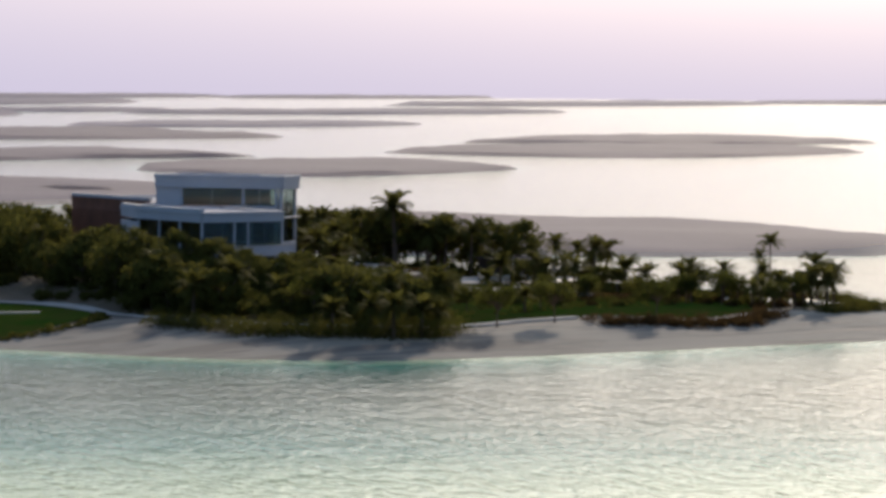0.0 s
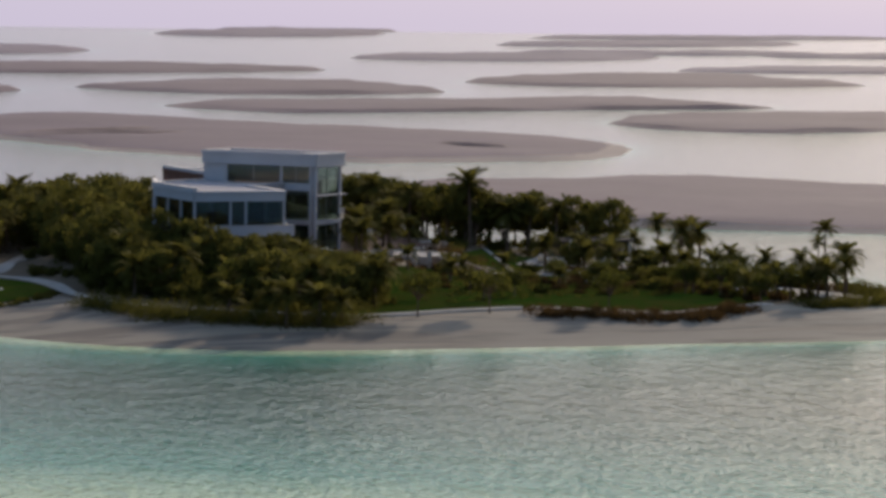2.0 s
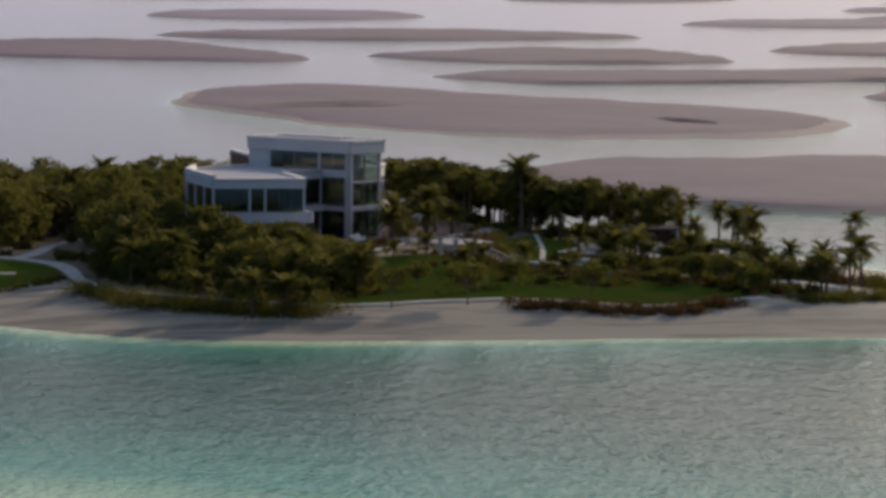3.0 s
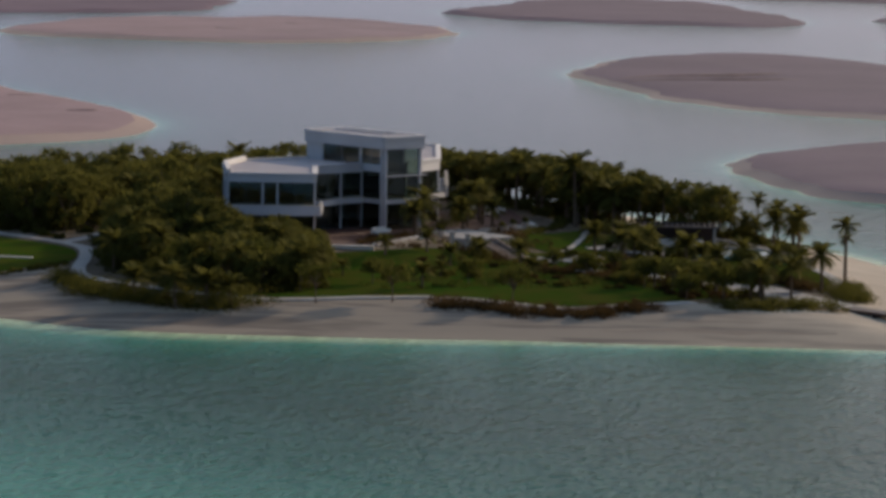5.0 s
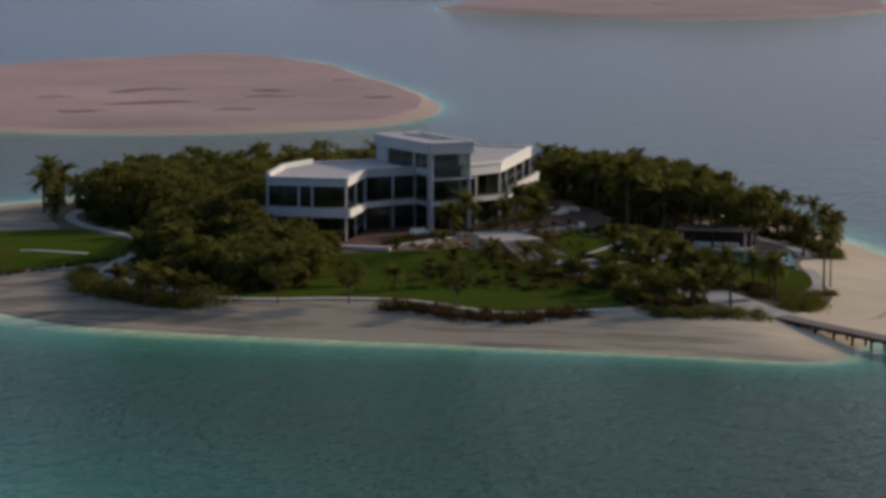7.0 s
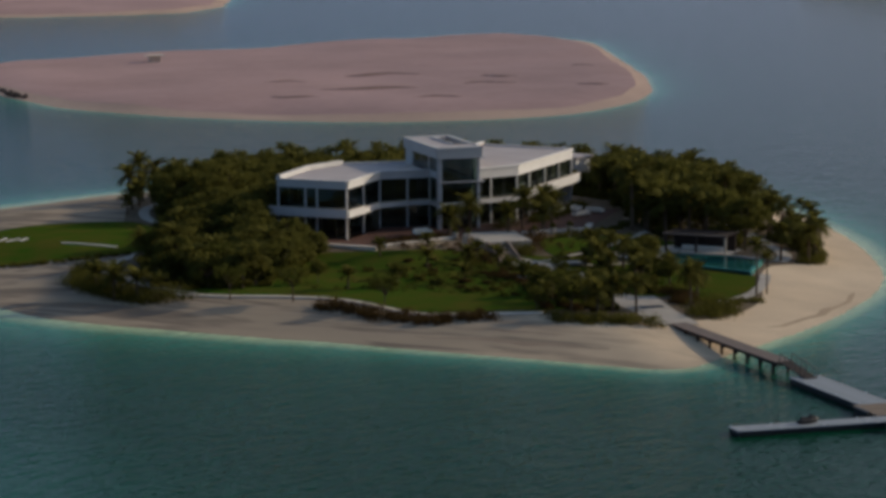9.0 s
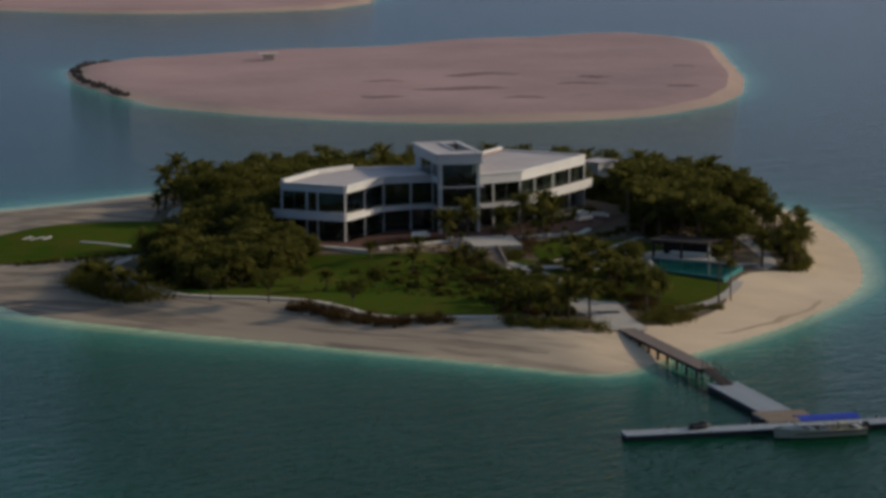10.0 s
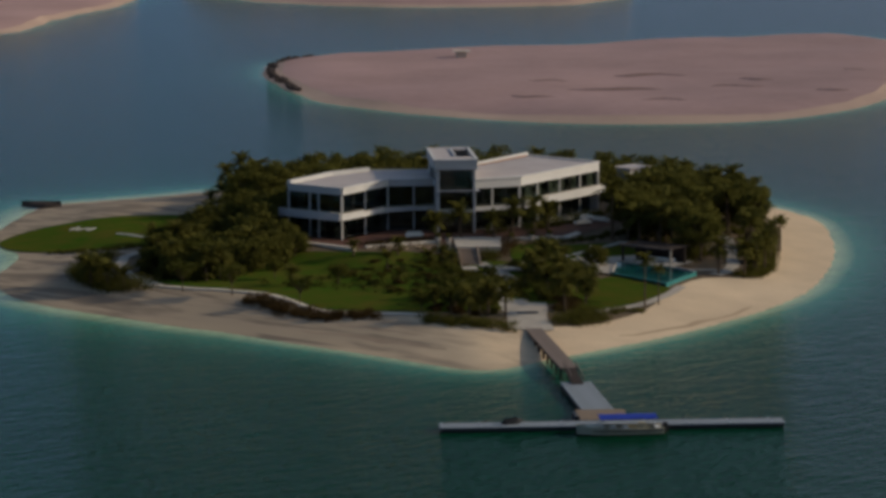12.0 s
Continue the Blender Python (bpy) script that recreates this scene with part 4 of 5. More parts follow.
grove(EAST, 2.9, [CLEARSTEM, CLEARSTEM] + BROAD[1:2] + PALMS[1:2] + PALMS[:2], 4, 0.88, 1.06)
grove(POINT, 2.7, PALMS[:3], 14, 0.72, 0.92)
grove(FRONT, 4.6, PALMS[3:4] + YOUNG[1:] + BUSH[:1], 5, 0.6, 0.9)
CLUMP = [(-9, -47), (-3, -43.5), (-2.2, -50), (-2.6, -57), (-6, -58), (-10, -54)]
grove(CLUMP, 3.2, PALMS[2:3] + PALMS[:1] + YOUNG[:1], 22, 0.6, 0.86)
grove(CLUMP, 2.2, RUSSET + BUSH[1:2], 23, 0.7, 1.0, 0.5)
grove([(-5, -24), (4, -32), (8, -24), (13, -26), (12, -34), (8, -42), (-4, -46), (-7, -36)], 3.0, RUSSET, 24, 0.6, 1.0, 0.5)
grove([(-9, -18), (-16, -17), (-20, -28), (-16, -38), (-10, -46), (-8, -32)], 2.8, RUSSET + BUSH[1:2], 25, 0.5, 0.85, 0.5)
grove(LAWNP, 5.6, YOUNG[1:] + PALMS[3:4] + PALMS[3:4] + BUSH[1:2], 7, 0.5, 0.8)
for poly, gap, seed in ((W1, 2.4, 8), (EAST, 4.5, 10), (POINT, 2.6, 15), (FRONT, 4.4, 11), (BACK, 4.5, 12)):
    grove(poly, gap, BUSH, seed, 0.7, 1.2, 0.5)
grove([(-37, 7), (-34, 14), (-33, 28), (-29, 42), (-25, 54), (-28, 50), (-32.5, 38), (-34, 20)], 2.0, BUSH[:2], 17, 0.6, 1.0, 0.5)
grove([(-38, 40), (-31, 50), (-27, 60), (-34, 58), (-38, 48)], 4.5, PALMS[2:4], 18, 0.8, 1.1, 0.6)
# palms that stand by themselves
for x, y, k, s in ((19, -5.6, 1, 1.24), (21.5, -3.5, 1, 1.0), (22.5, -8.5, 0, 1.15), (17.2, -50.0, 4, 0.98), (19.2, -48.4, 4, 0.72), (6.2, -57.0, 0, 0.92), (10.6, -46.0, 2, 0.75), (9.6, -50.6, 2, 0.8), (42.2, -9, 4, 0.8), (40, -15, 4, 0.85), (43.4, -4, 4, 0.75), (36, -25.5, 4, 0.8), 
                   (9.4, -42.5, 2, 0.8), (30.6, -26.6, 0, 0.9), (34, -27.5, 0, 0.9), 
                   (9, -28.5, 2, 0.85), (5, -30.5, 2, 0.8), (7.5, -21.5, 3, 1.1), (8.6, -25.0, 0, 0.75), (6.5, -26.8, 3, 1.0), (7.8, -35.6, 3, 1.1), (5.6, -42.5, 3, 1.0), (-33, 58, 1, 1.0), (-30, 60, 0, 1.0), (-35, 54, 0, 1.0), (-3.5, -58, 2, 0.9), (-6, -60, 2, 0.9), (-1.5, -60, 0, 0.8)):
    plant(PALMS[k], x, y, s, (x * 37 + y * 11) % 360)
for x, y, k, s in ((-41.4, -34.4, 0, 0.9), (-35, -38.4, 0, 0.9), (-26.5, -46.5, 0, 0.85), (-11.6, -55.5, 1, 0.8), (-8, -57, 1, 1.0)):
    plant(YOUNG[k], x, y, s, (x * 37 + y * 11) % 360)


def hedge(name, pts, width, h, material, label, seed, per=80):
    rng = random.Random(seed)
    cen, rad = [], []
    for (ax, ay), (bx, by) in zip(pts, pts[1:]):
        n = max(2, int(math.dist((ax, ay), (bx, by)) / 0.35))
        for k in range(n):
            for _ in range(max(1, int(width / 0.8))):
                x, y = ax + (bx - ax) * k / n + rng.uniform(-0.5, 0.5) * width, ay + (by - ay) * k / n + rng.uniform(-0.5, 0.5) * width
                cen.append((x, y, hz(x, y) + h * rng.uniform(0.0, 0.55)))
                rad.append(rng.uniform(0.5, 0.75) * h)
    return tagged(new(name, leaf_mesh(name, cen, rad, per, 0.2, material, seed)), label, "hedge")


hedge("flower_bed", [(-32.4, -42), (-30.9, -45), (-28, -50.3), (-24.4, -54), (-19.5, -56), (-17, -56.4)], 2.8, 1.05, REDLEAF, "low bed of russet shrubs beside the lawn edging", 71)
hedge("hedge", [(-11, -60), (-8, -63), (-4, -65), (-1.8, -65.5)], 2.6, 1.3, SHRUB, "clipped dark green hedge at the edge of the beach", 72)
hedge("hedge", [(5.6, -61.4), (7.4, -60.2), (9, -58.2), (9.8, -55.4)], 3.6, 1.7, SHRUB, "clipped dark green hedge at the edge of the beach", 73)
hedge("flower_bed", [(6.2, -55), (7.6, -51.5), (7.4, -47.5)], 2.6, 1.2, REDLEAF, "russet planting beside the jetty court", 88)
hedge("hedge", [(12.2, -55), (16.5, -52.5)], 1.4, 0.8, SHRUB, "small low hedge below two palms", 74)
hedge("hedge", [(-55.6, -14.5), (-55, -20), (-53.6, -26)], 2.6, 1.9, SHRUB, "clipped dark green hedge at the edge of the beach", 83)
hedge("hedge", [(-53.6, -26), (-50.5, -30.6), (-46.5, -31.6)], 2.8, 2.4, SHRUB, "clipped dark green hedge at the edge of the beach", 75)
hedge("hedge", [(-51.8, -4), (-53.2, -9), (-55.4, -14.5)], 2.2, 1.6, SHRUB, "low dark green hedge between path and beach", 84)
hedge("flower_bed", [(-15.8, -10.4), (-9.4, -7.8), (-6.4, -6.6)], 1.4, 0.8, REDLEAF, "russet planting along the terrace wall", 76)
hedge("flower_bed", [(-8, -28), (-6, -36), (-7, -44)], 2.0, 0.8, REDLEAF, "russet ground cover among the lawn palms", 77)
hedge("hedge", [(33, -27.5), (36, -25.5), (38.5, -20), (41, -8)], 1.8, 1.2, SHRUB, "ragged green hedge behind the beach", 78)
hedge("hedge", [(6, -10.5), (16, -6.5), (22, 0)], 1.0, 0.8, SHRUB, "low green hedge along the terrace", 79)
hedge("hedge", [(8.5, 2.5), (14, 9), (20, 16.5)], 1.6, 1.5, SHRUB, "dark shrubs along the foot of the villa", 80)
hedge("hedge", [(1.5, -1.5), (5, 0.5)], 1.2, 1.6, SHRUB, "dark shrubs along the foot of the villa", 81)
for x, y, k, s in ((5.0, -2.5, 0, 0.95), (-2.5, -3.6, 2, 1.05), (-6.2, -6.6, 3, 1.15), (2.2, -5, 3, 1.1), (8.4, -1.2, 0, 0.95), (10.6, 2.0, 3, 1.2), (7.0, -4.6, 3, 1.0)):
    plant(PALMS[k], x, y, s, (x * 37 + y * 11) % 360)
hedge("hedge", [(-0.4, -15.0), (0.9, -15.2), (0.4, -17.5)], 1.6, 1.5, SHRUB, "dark planting between the garden steps", 85)
hedge("flower_bed", [(2.4, -15.4), (3.8, -12.0), (4.4, -8.0)], 1.4, 1.3, REDLEAF, "russet planting beside the garden steps", 86)
hedge("flower_bed", [(-5.2, -14.8), (-4.9, -18.0), (-4.8, -21.0)], 1.4, 1.2, REDLEAF, "russet planting beside the garden steps", 87)
hedge("hedge", [(-45.5, 4.2), (-50, 2.0), (-55, 3.2), (-61, 7)], 1.3, 0.6, SHRUB, "low dark hedge along the landing lawn", 82)


def ground_cover(poly, gap, seed, label, h=0.5, material=SHRUB):
    """Low tufts of planting spread over a bed, as one sheet."""
    rng = random.Random(seed)
    P = np.array(poly)
    lo, hi = P.min(0), P.max(0)
    n = int((hi[0] - lo[0]) * (hi[1] - lo[1]) / gap ** 2)
    X = np.array([rng.uniform(lo[0], hi[0]) for _ in range(n)])
    Y = np.array([rng.uniform(lo[1], hi[1]) for _ in range(n)])
    keep = (signed(poly, X, Y) > 0) & (signed(LEFT, X, Y) < -2)
    for a, b, c in CLEAR:
        keep &= (X - a) ** 2 + (Y - b) ** 2 > (0.45 * c) ** 2
    X, Y = X[keep], Y[keep]
    Z = height(X, Y) + h * 0.35
    R = [h * rng.uniform(0.6, 1.3) for _ in X]
    ob = new("ground_cover", leaf_mesh("ground_cover", np.stack([X, Y, Z], 1), R, 26, 0.24, material, seed))
    tagged(ob, label, "ground cover", kind="stuff")


grove([(25, 13), (28, 20), (35, 40), (26, 34)], 3.4, BUSH, 23, 0.9, 1.2, 0.6)
ground_cover(EAST, 1.5, 91, "low green planting below the garden palms")
ground_cover(FRONT, 1.5, 92, "low green planting among the lawn palms")
ground_cover(W1, 1.7, 93, "low green planting below the dense trees")
ground_cover([(-54.5, -13), (-52.5, -12), (-51.6, -20), (-48, -29.5), (-45, -31), (-47, -33), (-52, -31), (-55, -24)], 1.0, 97, "low planting between path and beach hedge", 0.6)
ground_cover([(-8, -17), (-14, -20), (-22, -25), (-33, -29), (-30, -33), (-19, -38), (-13, -45), (-8, -46), (-6, -30)], 1.5, 94, "scattered low olive tufts on the lawn", 0.5, THIN)
ground_cover([(-16, -13.5), (-9, -10), (-5, -9.5), (-4.6, -16), (-2, -24), (4, -23), (6, -17), (4, -9.5), (9, -10), (6, -22), (-4, -26), (-8, -16)], 1.3, 95, "brown-green planting on the bank below the terrace", 0.45, REDLEAF)
ground_cover([(-18, -12.2), (-14.5, -12.4), (-7, -8.4), (-6, -4.5), (-12, -5.5), (-17, -9.5)], 0.8, 96, "brown planting in the terrace bed before the villa", 0.55, REDLEAF)
for x, y, k, s in ((27.0, 37.6, 3, 0.95), (29.4, 38.8, 3, 0.9), (25.4, 35.6, 3, 0.95), (25.6, 40.2, 3, 0.9), (14.6, -21.6, 3, 0.7), (10.2, -32.5, 3, 0.65), (-28, -10.5, 2, 0.85), (-31, -5, 2, 0.9), (-29.4, -13.6, 2, 0.82), (-30.6, -19.2, 2, 0.86), (-32.4, -22.2, 2, 0.8), (-29.0, -16.6, 3, 0.95), (-31.2, 1.2, 1, 0.84), (-32.6, 5.0, 1, 0.86), (-30.6, -2.4, 0, 0.86), (-28.5, 9.5, 0, 0.9), (-25.5, 13.5, 0, 0.9), (-32.5, -9.5, 1, 0.74), (-26.2, -13.2, 3, 0.8)):
    plant(BROAD[k], x, y, s, (x * 37 + y * 11) % 360)

# ---- jetty ----
def axis_pose(p, q):
    """A frame with its x along p to q, at p."""
    d = Vector(q) - Vector(p)
    return Matrix.Translation((p[0], p[1], 0)) @ Matrix.Rotation(math.atan2(d.y, d.x), 4, "Z")


def shared(name, me, parent, m):
    ob = new(name, me)
    ob.parent = parent
    ob.matrix_basis = m
    return ob


def mesh_of(bm, material, name):
    me = bpy.data.meshes.new(name)
    bm.to_mesh(me)
    bm.free()
    me.materials.append(material)
    return me


JP, JQ = (1.35, -65.0), (2.75, -90.6)
jetty = thing("jetty", 0, 0, 0, "weathered timber jetty on dark piles from the beach", "jetty")
jm = axis_pose(JP, JQ)
jl = math.dist(JP, JQ)
plank = mesh_of(box(0, 0.26, -1.02, 1.02, 1.30, 1.38), WOOD, "plank")
for k in range(int(jl / 0.29)):
    shared("plank", plank, jetty, jm @ Matrix.Translation((k * 0.29, random.uniform(-0.02, 0.02), random.uniform(-0.006, 0.006))))
for y in (-0.88, 0.0, 0.88):
    part("beam", box(0, jl, y - 0.1, y + 0.1, 1.0, 1.3, jm), DARKWOOD, jetty)
for k in range(9):
    for y in (-0.85, 0.85):
        c = jm @ Vector((1.0 + k * 2.95, y, 0))
        part("pile", tube(bmesh.new(), (c.x, c.y, -2.0), (c.x, c.y, 1.3), 0.16, 0.14, 10), DARKWOOD, jetty)
    a, b = jm @ Vector((1.0 + k * 2.95, -1.0, 0)), jm @ Vector((1.0 + k * 2.95, 1.0, 0))
    part("cross_beam", seg((a.x, a.y), (b.x, b.y), 0.8, 1.0, 0.18), DARKWOOD, jetty)
gang = thing("gangway", 0, 0, 0, "sloping dark gangway with side rails between jetty and float", "gangway")
ga, gb = Vector((2.76, -90.5, 1.36)), Vector((2.95, -96.4, 0.70))
gm = Matrix.Translation(ga) @ (gb - ga).to_track_quat("X", "Z").to_matrix().to_4x4()
gl = (gb - ga).length
part("ramp", box(0, gl, -0.65, 0.65, -0.08, 0.02, gm), DARKWOOD, gang)
for y in (-0.65, 0.65):
    part("rail", box(0, gl, y - 0.03, y + 0.03, 0.85, 0.92, gm), WOOD, gang)
    for k in range(6):
        x = 0.1 + k * (gl - 0.2) / 5
        part("post", box(x - 0.03, x + 0.03, y - 0.03, y + 0.03, 0.0, 0.86, gm), WOOD, gang)


def pontoon(p, q, width, label, bays, lift):
    top = thing("pontoon", 0, 0, 0, label, "pontoon", "floating pontoons of the landing stage")
    m = axis_pose(p, q) @ Matrix.Translation((0, 0, lift))
    n = math.dist(p, q)
    part("float", box(0.15, n - 0.15, -width / 2 + 0.12, width / 2 - 0.12, -0.5 - lift, 0.36, m, 0.05), BLACK, top)
    step = n / bays
    panel = mesh_of(box(0.01, step - 0.01, -width / 2, width / 2, 0.36, 0.48, None, 0.015), FLOATM, "deck_panel")
    for k in range(bays):
        shared("deck_panel", panel, top, m @ Matrix.Translation((k * step, 0, 0)))
    for k in range(0, bays + 1, 3):
        for y in (-width / 2 + 0.15, width / 2 - 0.15):
            x = min(max(k * step, 0.3), n - 0.3)
            part("cleat", box(x - 0.12, x + 0.12, y - 0.04, y + 0.04, 0.48, 0.58, m, 0.02), CHROME, top)
    return top


pontoon((2.9, -94.9), (3.45, -110.0), 3.5, "wide grey floating platform at the foot of the gangway", 9, 0.15)
pontoon((-14.0, -116.5), (3.2, -116.7), 2.5, "long grey floating pontoon with a dark underside", 12, 0.08)
pontoon((3.25, -116.7), (22.2, -116.9), 2.5, "long grey floating pontoon with a dark underside", 13, 0.08)
land = thing("landing_stage", 0, 0, 0, "tan timber landing between platform and pontoons", "landing stage")
part("deck", box(1.0, 6.2, -115.4, -110.1, 0.4, 0.64, None, 0.03), TANDECK, land)
part("float", box(1.2, 6.0, -115.2, -110.3, -0.4, 0.4, None, 0.03), BLACK, land)
part("fender", box(0.5, 1.0, -114.2, -111.4, -0.3, 0.75, None, 0.1), BLACK, land)
for x, y in ((-9, -115.5), (12, -115.7), (20, -115.8)):
    pile = thing("mooring_pile", x, y, 0, "dark mooring pile beside the pontoon", "pile", "mooring piles")
    part("shaft", tube(bmesh.new(), (0, 0.45, -2.5), (0, 0.45, 0.75), 0.14, 0.13, 10), DARKWOOD, pile)


def build_boat(x, y, rz):
    top = thing("motor_boat", x, y, 0, "pale open motor boat with a blue canvas canopy", "boat", rz=rz)
    bm = bmesh.new()
    st = [(-4.6, 0.0, 0.15, 1.05), (-4.2, 0.35, -0.05, 1.0), (-3.2, 0.85, -0.2, 0.9), (-1.5, 1.25, -0.3, 0.8), (0.8, 1.35, -0.3, 0.75), (3.0, 1.3, -0.28, 0.75), (4.4, 1.2, -0.2, 0.8)]
    rows = []
    for sx, w, k, s in st:
        w = max(w, 0.02)
        rows.append([bm.verts.new(v) for v in ((sx, -w, s), (sx + 0.02, -w * 0.88, 0.1), (sx + 0.05, 0, k), (sx + 0.02, w * 0.88, 0.1), (sx, w, s), (sx + 0.05, w * 0.86, s + 0.02), (sx + 0.06, w * 0.8, 0.28), (sx + 0.06, -w * 0.8, 0.28), (sx + 0.05, -w * 0.86, s + 0.02))])
    for a, b in zip(rows, rows[1:]):
        for j in range(9):
            bm.faces.new((a[j], a[(j + 1) % 9], b[(j + 1) % 9], b[j]))
    bm.faces.new(rows[0])
    bm.faces.new(rows[-1][::-1])
    bmesh.ops.recalc_face_normals(bm, faces=bm.faces)
    part("hull", bm, HULL, top)
    part("foredeck", prism([(-4.3, 0.0), (-3.1, -0.75), (-1.7, -1.05), (-1.7, 1.05), (-3.1, 0.75)], 0.8, 0.92, 0.02), HULL, top)
    part("rub_rail", box(-3.0, 4.3, -1.38, -1.3, 0.5, 0.6, None, 0.02), BLACK, top)
    canopy = bmesh.new()
    n = 8
    rows = [[canopy.verts.new((-2.3 + 6.0 * i / 6, -1.25 + 2.5 * j / n, 1.72 + 0.22 * (1 - (2 * j / n - 1) ** 2) - 0.03 * (i % 2))) for j in range(n + 1)] for i in range(7)]
    for a, b in zip(rows, rows[1:]):
        for j in range(n):
            canopy.faces.new((a[j], a[j + 1], b[j + 1], b[j]))
    r = bmesh.ops.extrude_face_region(canopy, geom=list(canopy.faces))
    bmesh.ops.translate(canopy, vec=(0, 0, 0.09), verts=[v for v in r["geom"] if isinstance(v, bmesh.types.BMVert)])
    bmesh.ops.recalc_face_normals(canopy, faces=canopy.faces)
    part("canopy", canopy, BLUE, top, "blue canvas canopy")
    for px in (-2.1, 0.6, 3.4):
        for py in (-1.15, 1.15):
            part("pole", tube(bmesh.new(), (px, py, 0.7), (px, py, 1.76), 0.03, 0.03, 8), CHROME, top)
    ws = part("windscreen", box(2.9, 2.95, -0.95, 0.95, 0.85, 1.5, pose(0.4, 0, 0) @ Matrix.Rotation(0.25, 4, "Y")), GLASS, top)
    part("frame", box(2.88, 2.97, -1.0, 1.0, 1.47, 1.53, pose(0.4, 0, 0) @ Matrix.Rotation(0.25, 4, "Y")), CHROME, ws)
    part("console", box(1.9, 2.6, -0.45, 0.45, 0.28, 1.15, None, 0.06), HULL, top)
    for sx in (-1.0, 0.3, 3.6):
        part("bench", box(sx, sx + 0.55, -0.95, 0.95, 0.28, 0.72, None, 0.06), CUSH, top)
    part("engine", box(4.45, 4.95, -0.3, 0.3, -0.2, 1.15, None, 0.1), BLACK, top)
    return top


build_boat(4.6, -119.5, 1.0)


def build_jetski(x, y, z, rz):
    top = thing("jet_ski", x, y, z, "small dark jet ski parked on the pontoon", "jet ski", rz=rz)
    bm = bmesh.new()
    rows = []
    for sx, w, b, t in ((-1.4, 0.3, 0.12, 0.5), (-0.8, 0.5, 0.02, 0.55), (0.2, 0.55, 0.0, 0.6), (0.9, 0.4, 0.05, 0.7), (1.5, 0.08, 0.3, 0.6)):
        rows.append([bm.verts.new(v) for v in ((sx, -w * 0.6, b), (sx, w * 0.6, b), (sx, w, t * 0.7), (sx, w * 0.5, t), (sx, -w * 0.5, t), (sx, -w, t * 0.7))])
    for a, b in zip(rows, rows[1:]):
        for j in range(6):
            bm.faces.new((a[j], a[(j + 1) % 6], b[(j + 1) % 6], b[j]))
    bm.faces.new(rows[0])
    bm.faces.new(rows[-1][::-1])
    bmesh.ops.recalc_face_normals(bm, faces=bm.faces)
    part("hull", bm, BLACK, top)
    part("seat", box(-1.1, 0.3, -0.2, 0.2, 0.5, 0.82, None, 0.08), BLACK, top)
    part("cowl", box(0.2, 0.9, -0.25, 0.25, 0.55, 0.95, None, 0.1), BLACK, top)
    part("handlebar", tube(bmesh.new(), (0.3, -0.4, 1.05), (0.3, 0.4, 1.05), 0.035, 0.035, 8), BLACK, top)
    return top


build_jetski(-6.4, -116.3, 0.56, 8).scale = (0.78, 0.78, 0.78)

# ---- pool side ----
PZ = 2.15
POOL = [(15.9, -28.2), (21.8, -37.3), (27.0, -28.8), (24.8, -24.4), (17.8, -18.6)]
pool = thing("swimming_pool", 0, 0, 0, "raised turquoise swimming pool with an overflowing edge", "pool")
part("basin", prism(POOL, 0.6, PZ - 0.06), DARKTILE, pool)
part("water", prism(inset(POOL, 0.35), PZ - 0.2, PZ), POOLW, pool)
for a, b in zip(POOL[:-1] + POOL[-1:], POOL[1:] + POOL[:1]):
    edge = (a, b) in ((POOL[0], POOL[1]), (POOL[1], POOL[2]))
    part("coping", seg(a, b, PZ - 0.12, PZ + (0.03 if edge else 0.12), 0.4, 0, 0.02), TILE if edge else PAVE, pool)
part("spill_wall", seg((21.8, -37.7), (27.2, -28.8), 0.7, PZ - 0.02, 0.15), TILE, pool, "bright turquoise tiled outer wall")
tagged(patch("pool_terrace", [(11, -16), (18.6, -13.8), (22, -13), (28.4, -20), (24.8, -23.8), (18.2, -18.1), (15.6, -28.6), (12.5, -27)], PAVE, 0.0, 1.2, level=2.12), "pale stone terrace round the pool", "paving", kind="structure")
perg = thing("pergola", 18.4, -17.8, 2.1, "open dark timber pergola with a weathered roof edge", "pergola", rz=-43)
for x in (0.3, 4.3, 8.2):
    for y in (0.3, 3.7):
        part("post", box(x - 0.14, x + 0.14, y - 0.14, y + 0.14, -0.6, 2.2, None, 0.02), PAVE if x > 8 and y < 1 else DARKWOOD, perg)
for k in range(14):
    part("slat", box(0.1 + 0.62 * k, 0.4 + 0.62 * k, 0.05, 4.0, 2.28, 2.36), DARKWOOD, perg)
for y in (0.4, 3.6):
    part("beam", box(0, 8.5, y - 0.1, y + 0.1, 2.05, 2.28), DARKWOOD, perg)
part("roof_edge", box(-0.1, 8.6, -0.1, 0.08, 2.2, 2.42, None, 0.02), WOOD, perg)
part("roof_edge", box(-0.1, 8.6, 4.0, 4.16, 2.2, 2.42, None, 0.02), DARKWOOD, perg)
part("back_wall", box(0.3, 8.2, 3.85, 4.0, -0.3, 2.1), DARKWOOD, perg)
part("bench", box(1.5, 7.0, 2.6, 3.5, 0.0, 0.5, None, 0.04), CUSH, perg)


